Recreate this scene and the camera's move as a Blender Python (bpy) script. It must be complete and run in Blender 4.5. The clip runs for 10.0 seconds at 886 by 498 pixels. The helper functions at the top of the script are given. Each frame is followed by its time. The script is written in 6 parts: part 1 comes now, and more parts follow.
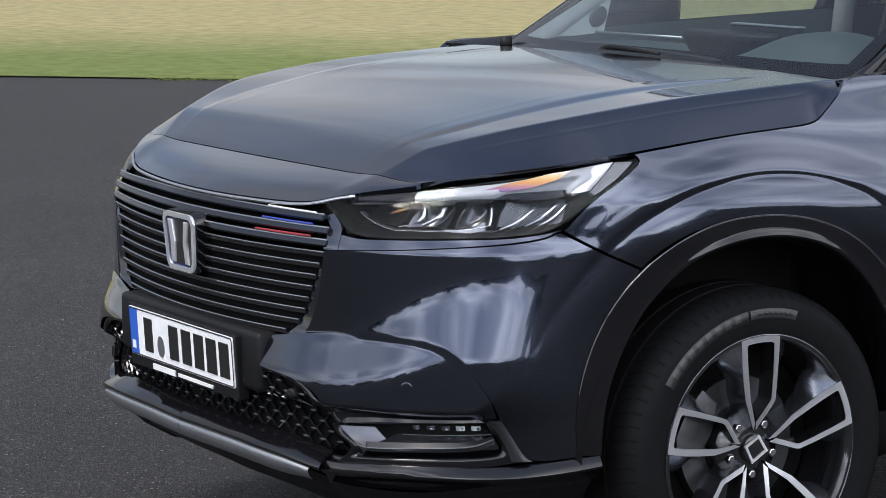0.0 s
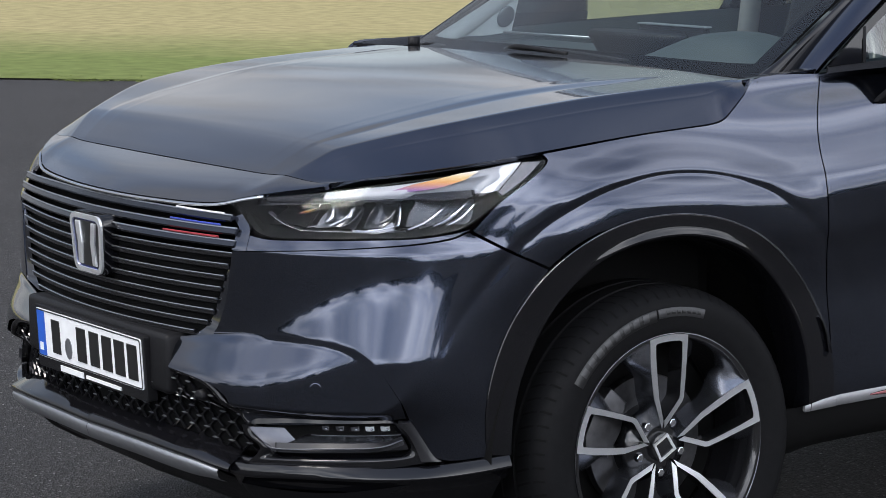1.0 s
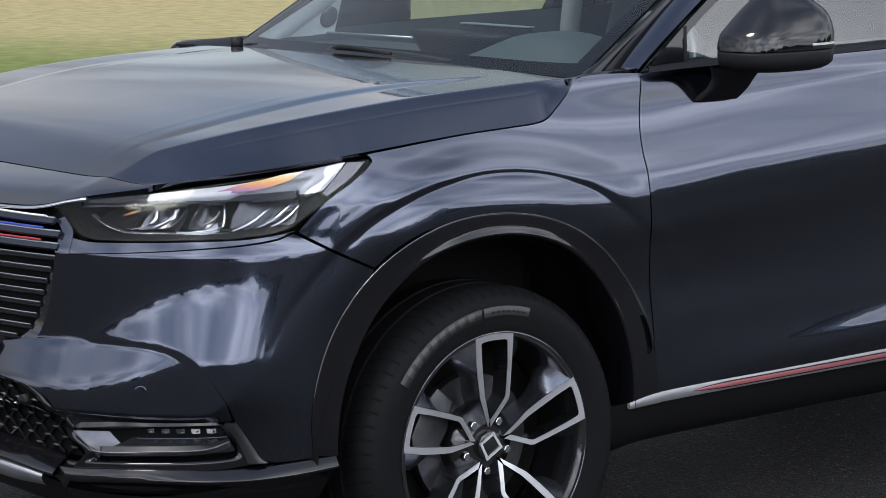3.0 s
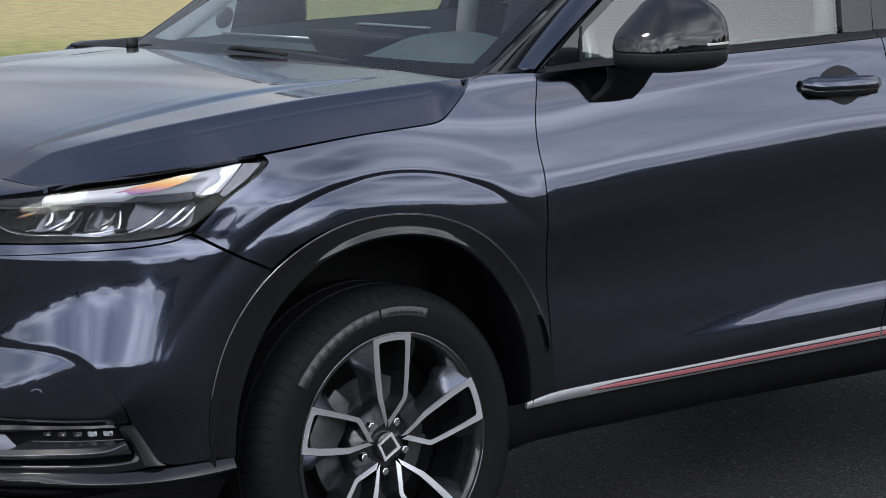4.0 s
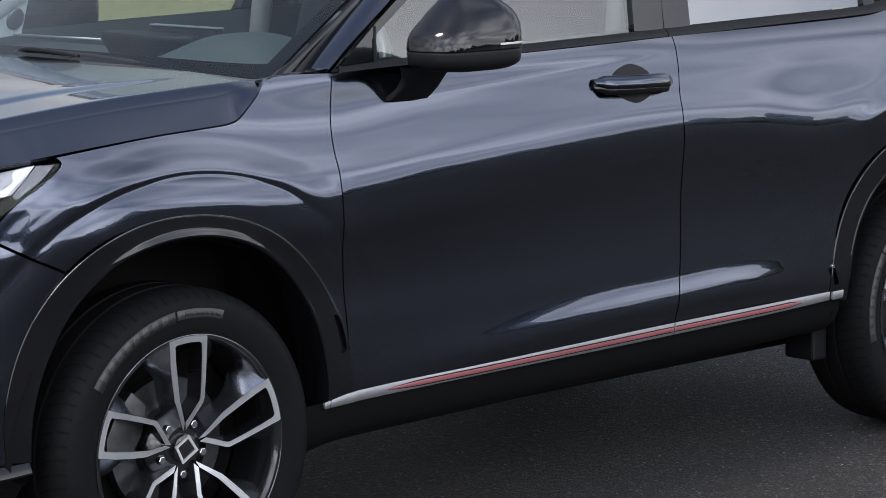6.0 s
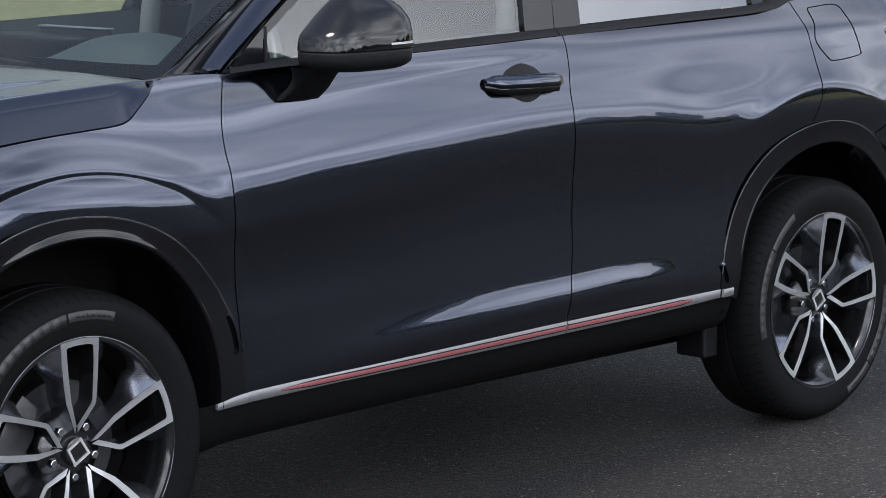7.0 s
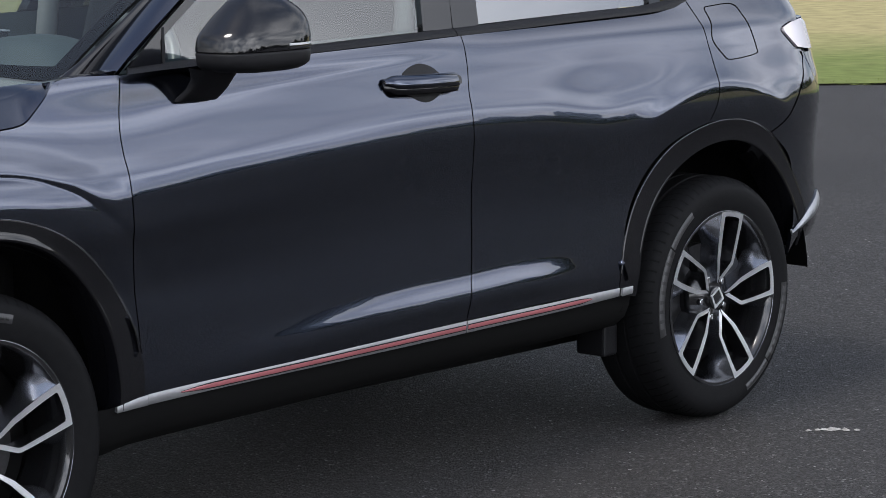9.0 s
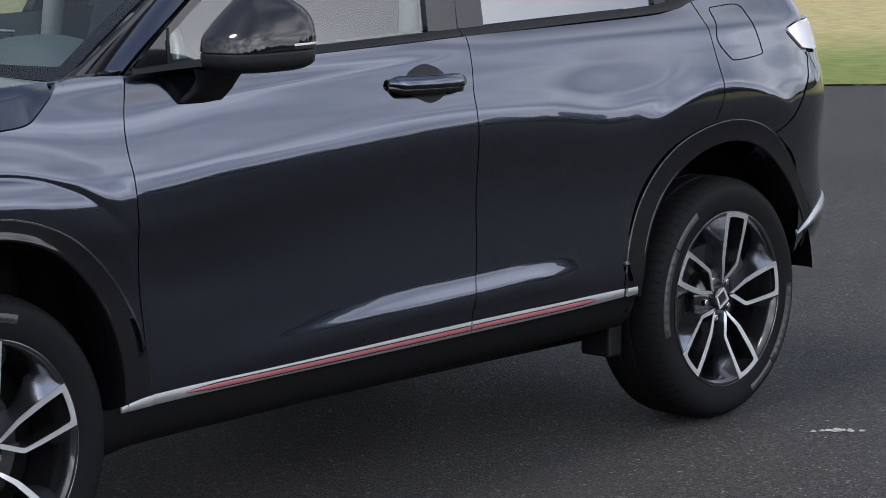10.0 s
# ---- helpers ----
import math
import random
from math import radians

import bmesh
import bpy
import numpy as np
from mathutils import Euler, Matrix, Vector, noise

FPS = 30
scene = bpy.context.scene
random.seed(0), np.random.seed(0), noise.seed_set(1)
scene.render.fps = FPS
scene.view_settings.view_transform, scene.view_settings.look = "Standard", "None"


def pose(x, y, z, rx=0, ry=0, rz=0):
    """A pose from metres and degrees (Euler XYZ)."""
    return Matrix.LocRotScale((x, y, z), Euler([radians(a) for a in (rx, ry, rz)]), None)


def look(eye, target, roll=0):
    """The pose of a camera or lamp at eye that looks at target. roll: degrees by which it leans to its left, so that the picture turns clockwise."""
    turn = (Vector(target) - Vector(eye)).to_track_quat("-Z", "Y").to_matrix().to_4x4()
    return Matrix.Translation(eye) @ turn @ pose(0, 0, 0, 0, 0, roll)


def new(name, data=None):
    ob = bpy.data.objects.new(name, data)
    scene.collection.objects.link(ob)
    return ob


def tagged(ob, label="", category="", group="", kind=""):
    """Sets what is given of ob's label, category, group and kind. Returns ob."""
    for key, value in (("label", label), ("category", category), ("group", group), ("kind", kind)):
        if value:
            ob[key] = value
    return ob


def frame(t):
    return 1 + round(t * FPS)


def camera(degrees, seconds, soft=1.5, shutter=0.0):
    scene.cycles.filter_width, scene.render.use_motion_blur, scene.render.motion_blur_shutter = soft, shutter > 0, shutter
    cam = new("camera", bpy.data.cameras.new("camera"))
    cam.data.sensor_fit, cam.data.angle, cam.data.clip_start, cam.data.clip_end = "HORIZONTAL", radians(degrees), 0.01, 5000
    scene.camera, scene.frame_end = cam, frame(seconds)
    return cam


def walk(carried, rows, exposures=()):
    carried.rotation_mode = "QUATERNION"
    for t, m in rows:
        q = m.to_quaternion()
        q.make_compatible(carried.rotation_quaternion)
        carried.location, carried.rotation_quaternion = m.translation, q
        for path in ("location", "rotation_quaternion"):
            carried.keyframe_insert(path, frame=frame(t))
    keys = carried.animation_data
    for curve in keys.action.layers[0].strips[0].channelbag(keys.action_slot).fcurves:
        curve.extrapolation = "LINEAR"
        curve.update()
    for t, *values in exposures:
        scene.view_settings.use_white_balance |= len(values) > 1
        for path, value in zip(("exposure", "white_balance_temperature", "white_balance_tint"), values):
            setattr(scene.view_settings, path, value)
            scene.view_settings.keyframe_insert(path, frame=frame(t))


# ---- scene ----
cam = camera(18.940, 10.0, soft=0.85)
# a pan from a tripod: seconds, heading, pitch, roll
EYE = (-3.377, -5.197, 1.556)
ROWS = [
    (0.0, 31.101, -8.173, 0.627),
    (0.5, 32.223, -8.187, 0.625),
    (1.0, 33.091, -8.190, 0.590),
    (1.5, 33.889, -8.196, 0.582),
    (2.0, 34.807, -8.198, 0.554),
    (2.5, 35.820, -8.210, 0.545),
    (4.0, 39.145, -8.227, 0.451),
    (4.5, 40.228, -8.232, 0.449),
    (5.0, 41.264, -8.238, 0.421),
    (6.5, 44.800, -8.268, 0.425),
    (7.0, 45.935, -8.276, 0.428),
    (7.5, 46.801, -8.281, 0.444),
    (8.0, 47.420, -8.277, 0.443),
    (8.5, 47.923, -8.288, 0.466),
    (9.0, 48.122, -8.288, 0.488),
    (9.5, 48.085, -8.279, 0.451),
    (10.0, 48.018, -8.277, 0.467),
]
walk(cam, [(t, pose(*EYE, 0, 0, -yaw) @ pose(0, 0, 0, 90 + pitch, 0, 0) @ pose(0, 0, 0, 0, 0, -roll)) for t, yaw, pitch, roll in ROWS])

# ---- world, sun ----
world = bpy.data.worlds.new("world")
scene.world = world
world.use_nodes = True
SUN_UP, SUN_ROUND = 62.0, 280.0   # degrees: height, and compass direction from +y clockwise


def sky():
    nt = world.node_tree
    nt.nodes.clear()
    n, link = nt.nodes.new, nt.links.new
    out, bg, tex = n("ShaderNodeOutputWorld"), n("ShaderNodeBackground"), n("ShaderNodeTexSky")
    tex.sky_type, tex.sun_disc = "NISHITA", False
    tex.sun_elevation, tex.sun_rotation = radians(SUN_UP), radians(SUN_ROUND)
    tex.dust_density, tex.air_density, tex.ozone_density = 1.2, 1.0, 1.5
    co, sep, up, div = n("ShaderNodeTexCoord"), n("ShaderNodeSeparateXYZ"), n("ShaderNodeMath"), n("ShaderNodeVectorMath")
    link(co.outputs["Generated"], sep.inputs[0])
    up.operation, up.inputs[1].default_value = "MAXIMUM", 0.0
    add = n("ShaderNodeMath")
    add.inputs[1].default_value = 0.22
    link(sep.outputs["Z"], up.inputs[0])
    link(up.outputs[0], add.inputs[0])
    div.operation = "DIVIDE"
    comb = n("ShaderNodeCombineXYZ")
    for k in range(3):
        link(add.outputs[0], comb.inputs[k])
    link(co.outputs["Generated"], div.inputs[0])
    link(comb.outputs[0], div.inputs[1])
    cloud = n("ShaderNodeTexNoise")
    cloud.inputs["Scale"].default_value, cloud.inputs["Detail"].default_value, cloud.inputs["Roughness"].default_value = 1.5, 4.0, 0.48
    cloud.inputs["Distortion"].default_value = 0.3
    link(div.outputs[0], cloud.inputs["Vector"])
    ramp = n("ShaderNodeValToRGB")
    ramp.color_ramp.elements[0].position, ramp.color_ramp.elements[1].position = 0.38, 0.74
    ramp.color_ramp.elements[0].color = (0.28, 0.28, 0.28, 1)   # a thin veil of high cloud
    # clouds crowd together toward the horizon
    low, total = n("ShaderNodeMapRange"), n("ShaderNodeMath")
    low.inputs["From Min"].default_value, low.inputs["From Max"].default_value = 0.0, 0.80
    low.inputs["To Min"].default_value, low.inputs["To Max"].default_value = 0.22, -0.08
    link(up.outputs[0], low.inputs["Value"])
    link(cloud.outputs["Fac"], total.inputs[0])
    link(low.outputs[0], total.inputs[1])
    link(total.outputs[0], ramp.inputs[0])
    shade = n("ShaderNodeTexNoise")
    shade.inputs["Scale"].default_value, shade.inputs["Detail"].default_value = 1.7, 6.0
    link(div.outputs[0], shade.inputs["Vector"])
    tone = n("ShaderNodeValToRGB")
    tone.color_ramp.elements[0].color, tone.color_ramp.elements[1].color = (4.4, 4.7, 5.5, 1), (13.0, 13.2, 13.9, 1)
    tone.color_ramp.elements[0].position, tone.color_ramp.elements[1].position = 0.35, 0.68
    link(shade.outputs["Fac"], tone.inputs[0])
    mix = n("ShaderNodeMix")
    mix.data_type = "RGBA"
    link(ramp.outputs["Color"], mix.inputs[0])
    link(tex.outputs[0], mix.inputs["A"])
    # clouds are brighter in the half of the sky that the sun lights from the front
    dot, lit, gain = n("ShaderNodeVectorMath"), n("ShaderNodeMapRange"), n("ShaderNodeVectorMath")
    dot.operation, gain.operation = "DOT_PRODUCT", "SCALE"
    dot.inputs[1].default_value = (-0.30, -0.954, 0)
    link(co.outputs["Generated"], dot.inputs[0])
    lit.inputs["From Min"].default_value, lit.inputs["From Max"].default_value = -0.6, 1.0
    lit.inputs["To Min"].default_value, lit.inputs["To Max"].default_value = 0.28, 2.35
    link(dot.outputs["Value"], lit.inputs["Value"])
    link(tone.outputs[0], gain.inputs[0])
    link(lit.outputs[0], gain.inputs["Scale"])
    link(gain.outputs[0], mix.inputs["B"])
    link(mix.outputs["Result"], bg.inputs["Color"])
    bg.inputs["Strength"].default_value = 0.10
    link(bg.outputs[0], out.inputs[0])


sky()
sun = new("sun", bpy.data.lights.new("sun", "SUN"))
sun.data.energy, sun.data.angle, sun.data.color = 1.5, radians(20), (1.0, 0.96, 0.90)
sun.matrix_world = look((0, 0, 20), (-20 * math.sin(radians(SUN_ROUND)) / math.tan(radians(SUN_UP)), -20 * math.cos(radians(SUN_ROUND)) / math.tan(radians(SUN_UP)), 0))
scene.view_settings.exposure = 0.95

# ---- materials ----
def material(name, color, metal=0.0, rough=0.5, coat=0.0, vary=0.0, scale=40.0, bump=0.0, bump_scale=200.0, spec=0.5, coat_rough=0.02, emit=0.0):
    m = bpy.data.materials.new(name)
    m.use_nodes = True
    nt = m.node_tree
    b = nt.nodes["Principled BSDF"]
    b.inputs["Base Color"].default_value = (*color, 1)
    b.inputs["Metallic"].default_value, b.inputs["Roughness"].default_value = metal, rough
    b.inputs["Coat Weight"].default_value, b.inputs["Coat Roughness"].default_value = coat, coat_rough
    b.inputs["Specular IOR Level"].default_value = spec
    if emit:
        b.inputs["Emission Color"].default_value, b.inputs["Emission Strength"].default_value = (*color, 1), emit
    co = nt.nodes.new("ShaderNodeTexCoord")
    if vary:
        t, r = nt.nodes.new("ShaderNodeTexNoise"), nt.nodes.new("ShaderNodeMapRange")
        t.inputs["Scale"].default_value, t.inputs["Detail"].default_value = scale, 6.0
        nt.links.new(co.outputs["Object"], t.inputs["Vector"])
        r.inputs["From Min"].default_value, r.inputs["From Max"].default_value = 0.3, 0.7
        r.inputs["To Min"].default_value, r.inputs["To Max"].default_value = 1 - vary, 1 + vary
        nt.links.new(t.outputs["Fac"], r.inputs["Value"])
        mul = nt.nodes.new("ShaderNodeVectorMath")
        mul.operation = "SCALE"
        mul.inputs[0].default_value = color
        nt.links.new(r.outputs[0], mul.inputs["Scale"])
        nt.links.new(mul.outputs[0], b.inputs["Base Color"])
        r2 = nt.nodes.new("ShaderNodeMapRange")
        r2.inputs["To Min"].default_value, r2.inputs["To Max"].default_value = rough * (1 - vary * 0.6), min(1, rough * (1 + vary * 0.6))
        nt.links.new(t.outputs["Fac"], r2.inputs["Value"])
        nt.links.new(r2.outputs[0], b.inputs["Roughness"])
    if bump:
        t, u = nt.nodes.new("ShaderNodeTexNoise"), nt.nodes.new("ShaderNodeBump")
        t.inputs["Scale"].default_value, t.inputs["Detail"].default_value = bump_scale, 3.0
        u.inputs["Strength"].default_value, u.inputs["Distance"].default_value = 1.0, bump
        nt.links.new(co.outputs["Object"], t.inputs["Vector"])
        nt.links.new(t.outputs["Fac"], u.inputs["Height"])
        nt.links.new(u.outputs[0], b.inputs["Normal"])
    return m


PAINT = material("grey_blue_metallic_paint", (0.039, 0.047, 0.071), 1.0, 0.13, 1.0, 0.06, 900.0, coat_rough=0.01)
PIANO = material("gloss_black_plastic", (0.004, 0.004, 0.005), 0.0, 0.06, 0.0, 0.05, 60.0)
BLACK = material("black_plastic", (0.006, 0.006, 0.007), 0.0, 0.5, 0.0, 0.12, 90.0, 0.0003, 900.0, spec=0.2)
DARK = material("dark_liner", (0.004, 0.004, 0.004), 0.0, 0.9, spec=0.1)
CHROME = material("chrome", (0.62, 0.63, 0.65), 1.0, 0.10)
SATIN = material("satin_silver", (0.33, 0.34, 0.36), 0.9, 0.40, 0.0, 0.06, 60.0)
SMOKE = material("dark_chrome", (0.16, 0.165, 0.18), 0.9, 0.18, 0.3)
RUBBER = material("tyre_rubber", (0.0075, 0.0075, 0.008), 0.0, 0.6, 0.0, 0.15, 60.0, 0.0003, 500.0, spec=0.06)
ALLOY = material("machined_alloy", (0.70, 0.71, 0.73), 0.95, 0.36, 0.2, 0.05, 400.0)
FACET = material("dark_grey_alloy", (0.24, 0.25, 0.28), 0.95, 0.25, 0.5, 0.15, 30.0)
RIMBLACK = material("gloss_black_alloy", (0.010, 0.010, 0.011), 0.2, 0.2, 0.8)
STEEL = material("brake_steel", (0.07, 0.07, 0.074), 0.9, 0.38, 0.0, 0.15, 80.0)
RED = material("red_insert", (0.36, 0.115, 0.125), 0.3, 0.35, 0.3, 0.05, 300.0)
WHITE = material("white_plate", (0.75, 0.76, 0.77), 0.0, 0.35, 0.0, 0.04, 50.0)
INK = material("black_ink", (0.01, 0.01, 0.01), 0.0, 0.4)
BLUE = material("blue_band", (0.02, 0.10, 0.48), 0.0, 0.35, 0.0, 0.05, 90.0)
DASH = material("dashboard_plastic", (0.024, 0.034, 0.037), 0.0, 0.6, 0.0, 0.1, 60.0)
SEAT = material("seat_cloth", (0.022, 0.022, 0.025), 0.0, 0.85, 0.0, 0.15, 120.0, 0.0006, 600.0)


BADGESILVER = material("badge_silver", (0.86, 0.87, 0.88), 0.85, 0.38)


def glass(name, tint, rough=0.0, base=0.08):
    """A thin pane: mirrors by its angle, the rest goes straight through, tinted."""
    m = bpy.data.materials.new(name)
    m.use_nodes = True
    nt = m.node_tree
    nt.nodes.clear()
    out, mix = nt.nodes.new("ShaderNodeOutputMaterial"), nt.nodes.new("ShaderNodeMixShader")
    tr, gl, fr = nt.nodes.new("ShaderNodeBsdfTransparent"), nt.nodes.new("ShaderNodeBsdfGlossy"), nt.nodes.new("ShaderNodeLayerWeight")
    tr.inputs[0].default_value = (*tint, 1)
    gl.inputs["Roughness"].default_value = rough
    fr.inputs["Blend"].default_value = 0.5
    p5, k96 = nt.nodes.new("ShaderNodeMath"), nt.nodes.new("ShaderNodeMath")
    p5.operation, p5.inputs[1].default_value = "POWER", 5.0
    k96.operation, k96.inputs[1].default_value, k96.inputs[2].default_value = "MULTIPLY_ADD", 0.92, base
    nt.links.new(fr.outputs["Facing"], p5.inputs[0])
    nt.links.new(p5.outputs[0], k96.inputs[0])
    nt.links.new(k96.outputs[0], mix.inputs[0])
    nt.links.new(tr.outputs[0], mix.inputs[1])
    nt.links.new(gl.outputs[0], mix.inputs[2])
    nt.links.new(mix.outputs[0], out.inputs[0])
    return m


GLASS = glass("windscreen_glass", (0.78, 0.88, 0.88), base=0.065)
SIDEGLASS = glass("side_glass", (0.62, 0.70, 0.69), base=0.13)
PRIVACY = glass("privacy_glass", (0.10, 0.11, 0.12), base=0.36)
LENS = glass("lamp_lens", (0.94, 0.95, 0.97), base=0.015)
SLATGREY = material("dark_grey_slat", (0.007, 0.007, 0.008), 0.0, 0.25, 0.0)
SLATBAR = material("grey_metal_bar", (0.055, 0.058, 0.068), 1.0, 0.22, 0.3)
# the sky's gleam on the slats' top edges, given by a brighter metal
SLATEDGE = material("slat_top_gleam", (0.45, 0.46, 0.48), 1.0, 0.3)
BLUEBAR = material("blue_bar", (0.05, 0.08, 0.40), 0.1, 0.35)
REDBAR = material("red_bar", (0.36, 0.045, 0.055), 0.1, 0.35)
BADGEBLUE = material("badge_blue", (0.02, 0.035, 0.16), 0.5, 0.2, 0.5)
GUIDE = material("light_guide", (0.30, 0.31, 0.33), 0.1, 0.5, 0.0, 0.08, 30.0)
LAMPCHROME = material("lamp_reflector", (0.40, 0.41, 0.44), 0.95, 0.22, 0.0, 0.15, 120.0)


# the lamp's orange and violet sheen, painted as a colour ramp over height
def sheen():
    m = material("sheen", (0.6, 0.4, 0.3), 0.5, 0.2, 0.5)
    nt = m.node_tree
    b = nt.nodes["Principled BSDF"]
    co, sep, mr, r = nt.nodes.new("ShaderNodeTexCoord"), nt.nodes.new("ShaderNodeSeparateXYZ"), nt.nodes.new("ShaderNodeMapRange"), nt.nodes.new("ShaderNodeValToRGB")
    nt.links.new(co.outputs["Generated"], sep.inputs[0])
    mr.inputs["From Min"].default_value, mr.inputs["From Max"].default_value = 0.0, 1.0
    nt.links.new(sep.outputs["Z"], mr.inputs["Value"])
    els = r.color_ramp.elements
    els[0].color, els[1].color = (0.20, 0.10, 0.30, 1), (0.75, 0.72, 0.68, 1)
    e = els.new(0.45)
    e.color = (0.62, 0.28, 0.07, 1)
    e = els.new(0.72)
    e.color = (0.70, 0.52, 0.25, 1)
    nt.links.new(mr.outputs[0], r.inputs[0])
    nt.links.new(r.outputs[0], b.inputs["Base Color"])
    return m


SHEEN = sheen()
# ---- body surface: a plan curve and a section that changes along it ----
def spline(xs, ys):
    """A smooth curve through the points (xs, ys), as a function."""
    xs, ys = np.array(xs, float), np.array(ys, float)
    h, d = np.diff(xs), np.diff(ys) / np.diff(xs)
    m = np.zeros(len(xs))
    m[0], m[-1] = d[0], d[-1]
    same = d[:-1] * d[1:] > 0
    w1, w2 = 2 * h[1:] + h[:-1], h[1:] + 2 * h[:-1]
    with np.errstate(divide="ignore", invalid="ignore"):
        m[1:-1] = np.where(same, (w1 + w2) / (w1 / d[:-1] + w2 / d[1:]), 0)

    def value(x):
        x = np.clip(np.asarray(x, float), xs[0], xs[-1])
        i = np.clip(np.searchsorted(xs, x) - 1, 0, len(h) - 1)
        t = (x - xs[i]) / h[i]
        return ((1 + 2 * t) * (1 - t) ** 2 * ys[i] + t * (1 - t) ** 2 * h[i] * m[i]
                + t * t * (3 - 2 * t) * ys[i + 1] + t * t * (t - 1) * h[i] * m[i + 1])
    return value


def smooth(a, b, x):
    t = np.clip((np.asarray(x, float) - a) / (b - a), 0, 1)
    return t * t * (3 - 2 * t)


def catmull(points, n):
    """n points, evenly spaced, on a smooth line through the given ones."""
    p = np.array(points, float)
    if len(p) == 2:
        return p[0] + np.linspace(0, 1, n)[:, None] * (p[1] - p[0])
    q = np.vstack([2 * p[0] - p[1], p, 2 * p[-1] - p[-2]])
    out = []
    for i in range(1, len(q) - 2):
        a, b, c, d = q[i - 1:i + 3]
        t = np.linspace(0, 1, 24, endpoint=False)[:, None]
        out.append(0.5 * (2 * b + (c - a) * t + (2 * a - 5 * b + 4 * c - d) * t ** 2 + (3 * b - a - 3 * c + d) * t ** 3))
    out = np.vstack(out + [p[-1:]])
    s = np.concatenate([[0], np.cumsum(np.linalg.norm(np.diff(out, axis=0), axis=1))])
    u = np.linspace(0, s[-1], n)
    return np.stack([np.interp(u, s, out[:, k]) for k in range(out.shape[1])], 1)


def fair(points, n):
    """n points, evenly spaced, on the natural cubic curve through the given ones."""
    p = np.array(points, float)
    t = np.concatenate([[0], np.cumsum(np.linalg.norm(np.diff(p, axis=0), axis=1))])
    h, m = np.diff(t), len(p)
    A, rhs = np.eye(m), np.zeros_like(p)
    for i in range(1, m - 1):
        A[i, i - 1:i + 2] = h[i - 1], 2 * (h[i - 1] + h[i]), h[i]
        rhs[i] = 6 * ((p[i + 1] - p[i]) / h[i] - (p[i] - p[i - 1]) / h[i - 1])
    c = np.linalg.solve(A, rhs)
    u = np.linspace(0, t[-1], 12000)
    i = np.clip(np.searchsorted(t, u) - 1, 0, m - 2)
    a, b, g = (t[i + 1] - u)[:, None], (u - t[i])[:, None], h[i][:, None]
    q = c[i] * a ** 3 / (6 * g) + c[i + 1] * b ** 3 / (6 * g) + (p[i] / g - c[i] * g / 6) * a + (p[i + 1] / g - c[i + 1] * g / 6) * b
    d = np.concatenate([[0], np.cumsum(np.linalg.norm(np.diff(q, axis=0), axis=1))])
    return np.stack([np.interp(np.linspace(0, d[-1], n), d, q[:, k]) for k in range(2)], 1)


PLAN = fair([(-0.897, 0), (-0.883, -0.25), (-0.838, -0.5), (-0.775, -0.65), (-0.67, -0.765), (-0.53, -0.83), (-0.36, -0.865),
                (-0.1, -0.884), (0.3, -0.887), (1.0, -0.888), (2.0, -0.888), (2.6, -0.889), (2.85, -0.884), (3.0, -0.874),
                (3.1, -0.855), (3.19, -0.815), (3.28, -0.725), (3.34, -0.5), (3.37, -0.25), (3.385, 0)], 800)
# even out the curve's bends
for _ in range(60):
    PLAN[1:-1] = (PLAN[:-2] + 2 * PLAN[1:-1] + PLAN[2:]) / 4
PLAN = fair(PLAN[::8].tolist() + [PLAN[-1].tolist()], 8000)
PLAN_S = np.concatenate([[0], np.cumsum(np.linalg.norm(np.diff(PLAN, axis=0), axis=1))])
SIDE = spline([0.15, 0.30, 0.37, 0.42, 0.455, 0.475, 0.50, 0.525, 0.56, 0.65, 0.70, 0.75, 0.80, 0.85, 0.90, 0.95, 1.0, 1.045, 1.052, 1.06, 1.10, 1.16, 1.20],
              [-0.10, -0.05, -0.016, -0.005, 0.0, -0.0018, -0.0063, -0.0099, -0.0126, -0.0182, -0.0200, -0.0194, -0.0162, -0.0110, -0.0075, -0.0115, -0.0262, -0.0412, -0.0440, -0.0468, -0.0610, -0.100, -0.130])
SIDE_FORE = spline([0.15, 0.30, 0.37, 0.42, 0.50, 0.56, 0.65, 0.75, 0.83, 0.88, 0.93, 0.98, 1.03, 1.05, 1.10, 1.16, 1.20],
                   [-0.10, -0.05, -0.014, -0.012, -0.0155, -0.0195, -0.025, -0.0185, -0.0095, -0.009, -0.0146, -0.0325, -0.0510, -0.0558, -0.0660, -0.100, -0.130])
NOSE = spline([0.15, 0.25, 0.33, 0.36, 0.45, 0.50, 0.55, 0.575, 0.60, 0.64, 0.69, 0.74, 0.79, 0.83, 0.88, 0.93, 1.0],
              [-0.10, -0.03, 0.0, 0.004, 0.004, 0.008, 0.012, 0.008, -0.002, -0.014, -0.018, -0.010, -0.002, -0.016, -0.040, -0.085, -0.15])

SIDE_PLAIN = spline([0.15, 0.30, 0.37, 0.42, 0.455, 0.475, 0.50, 0.525, 0.56, 0.65, 0.70, 0.75],
                    [-0.10, -0.05, -0.018, -0.0085, -0.0050, -0.0058, -0.0075, -0.0094, -0.0124, -0.0182, -0.0200, -0.0194])
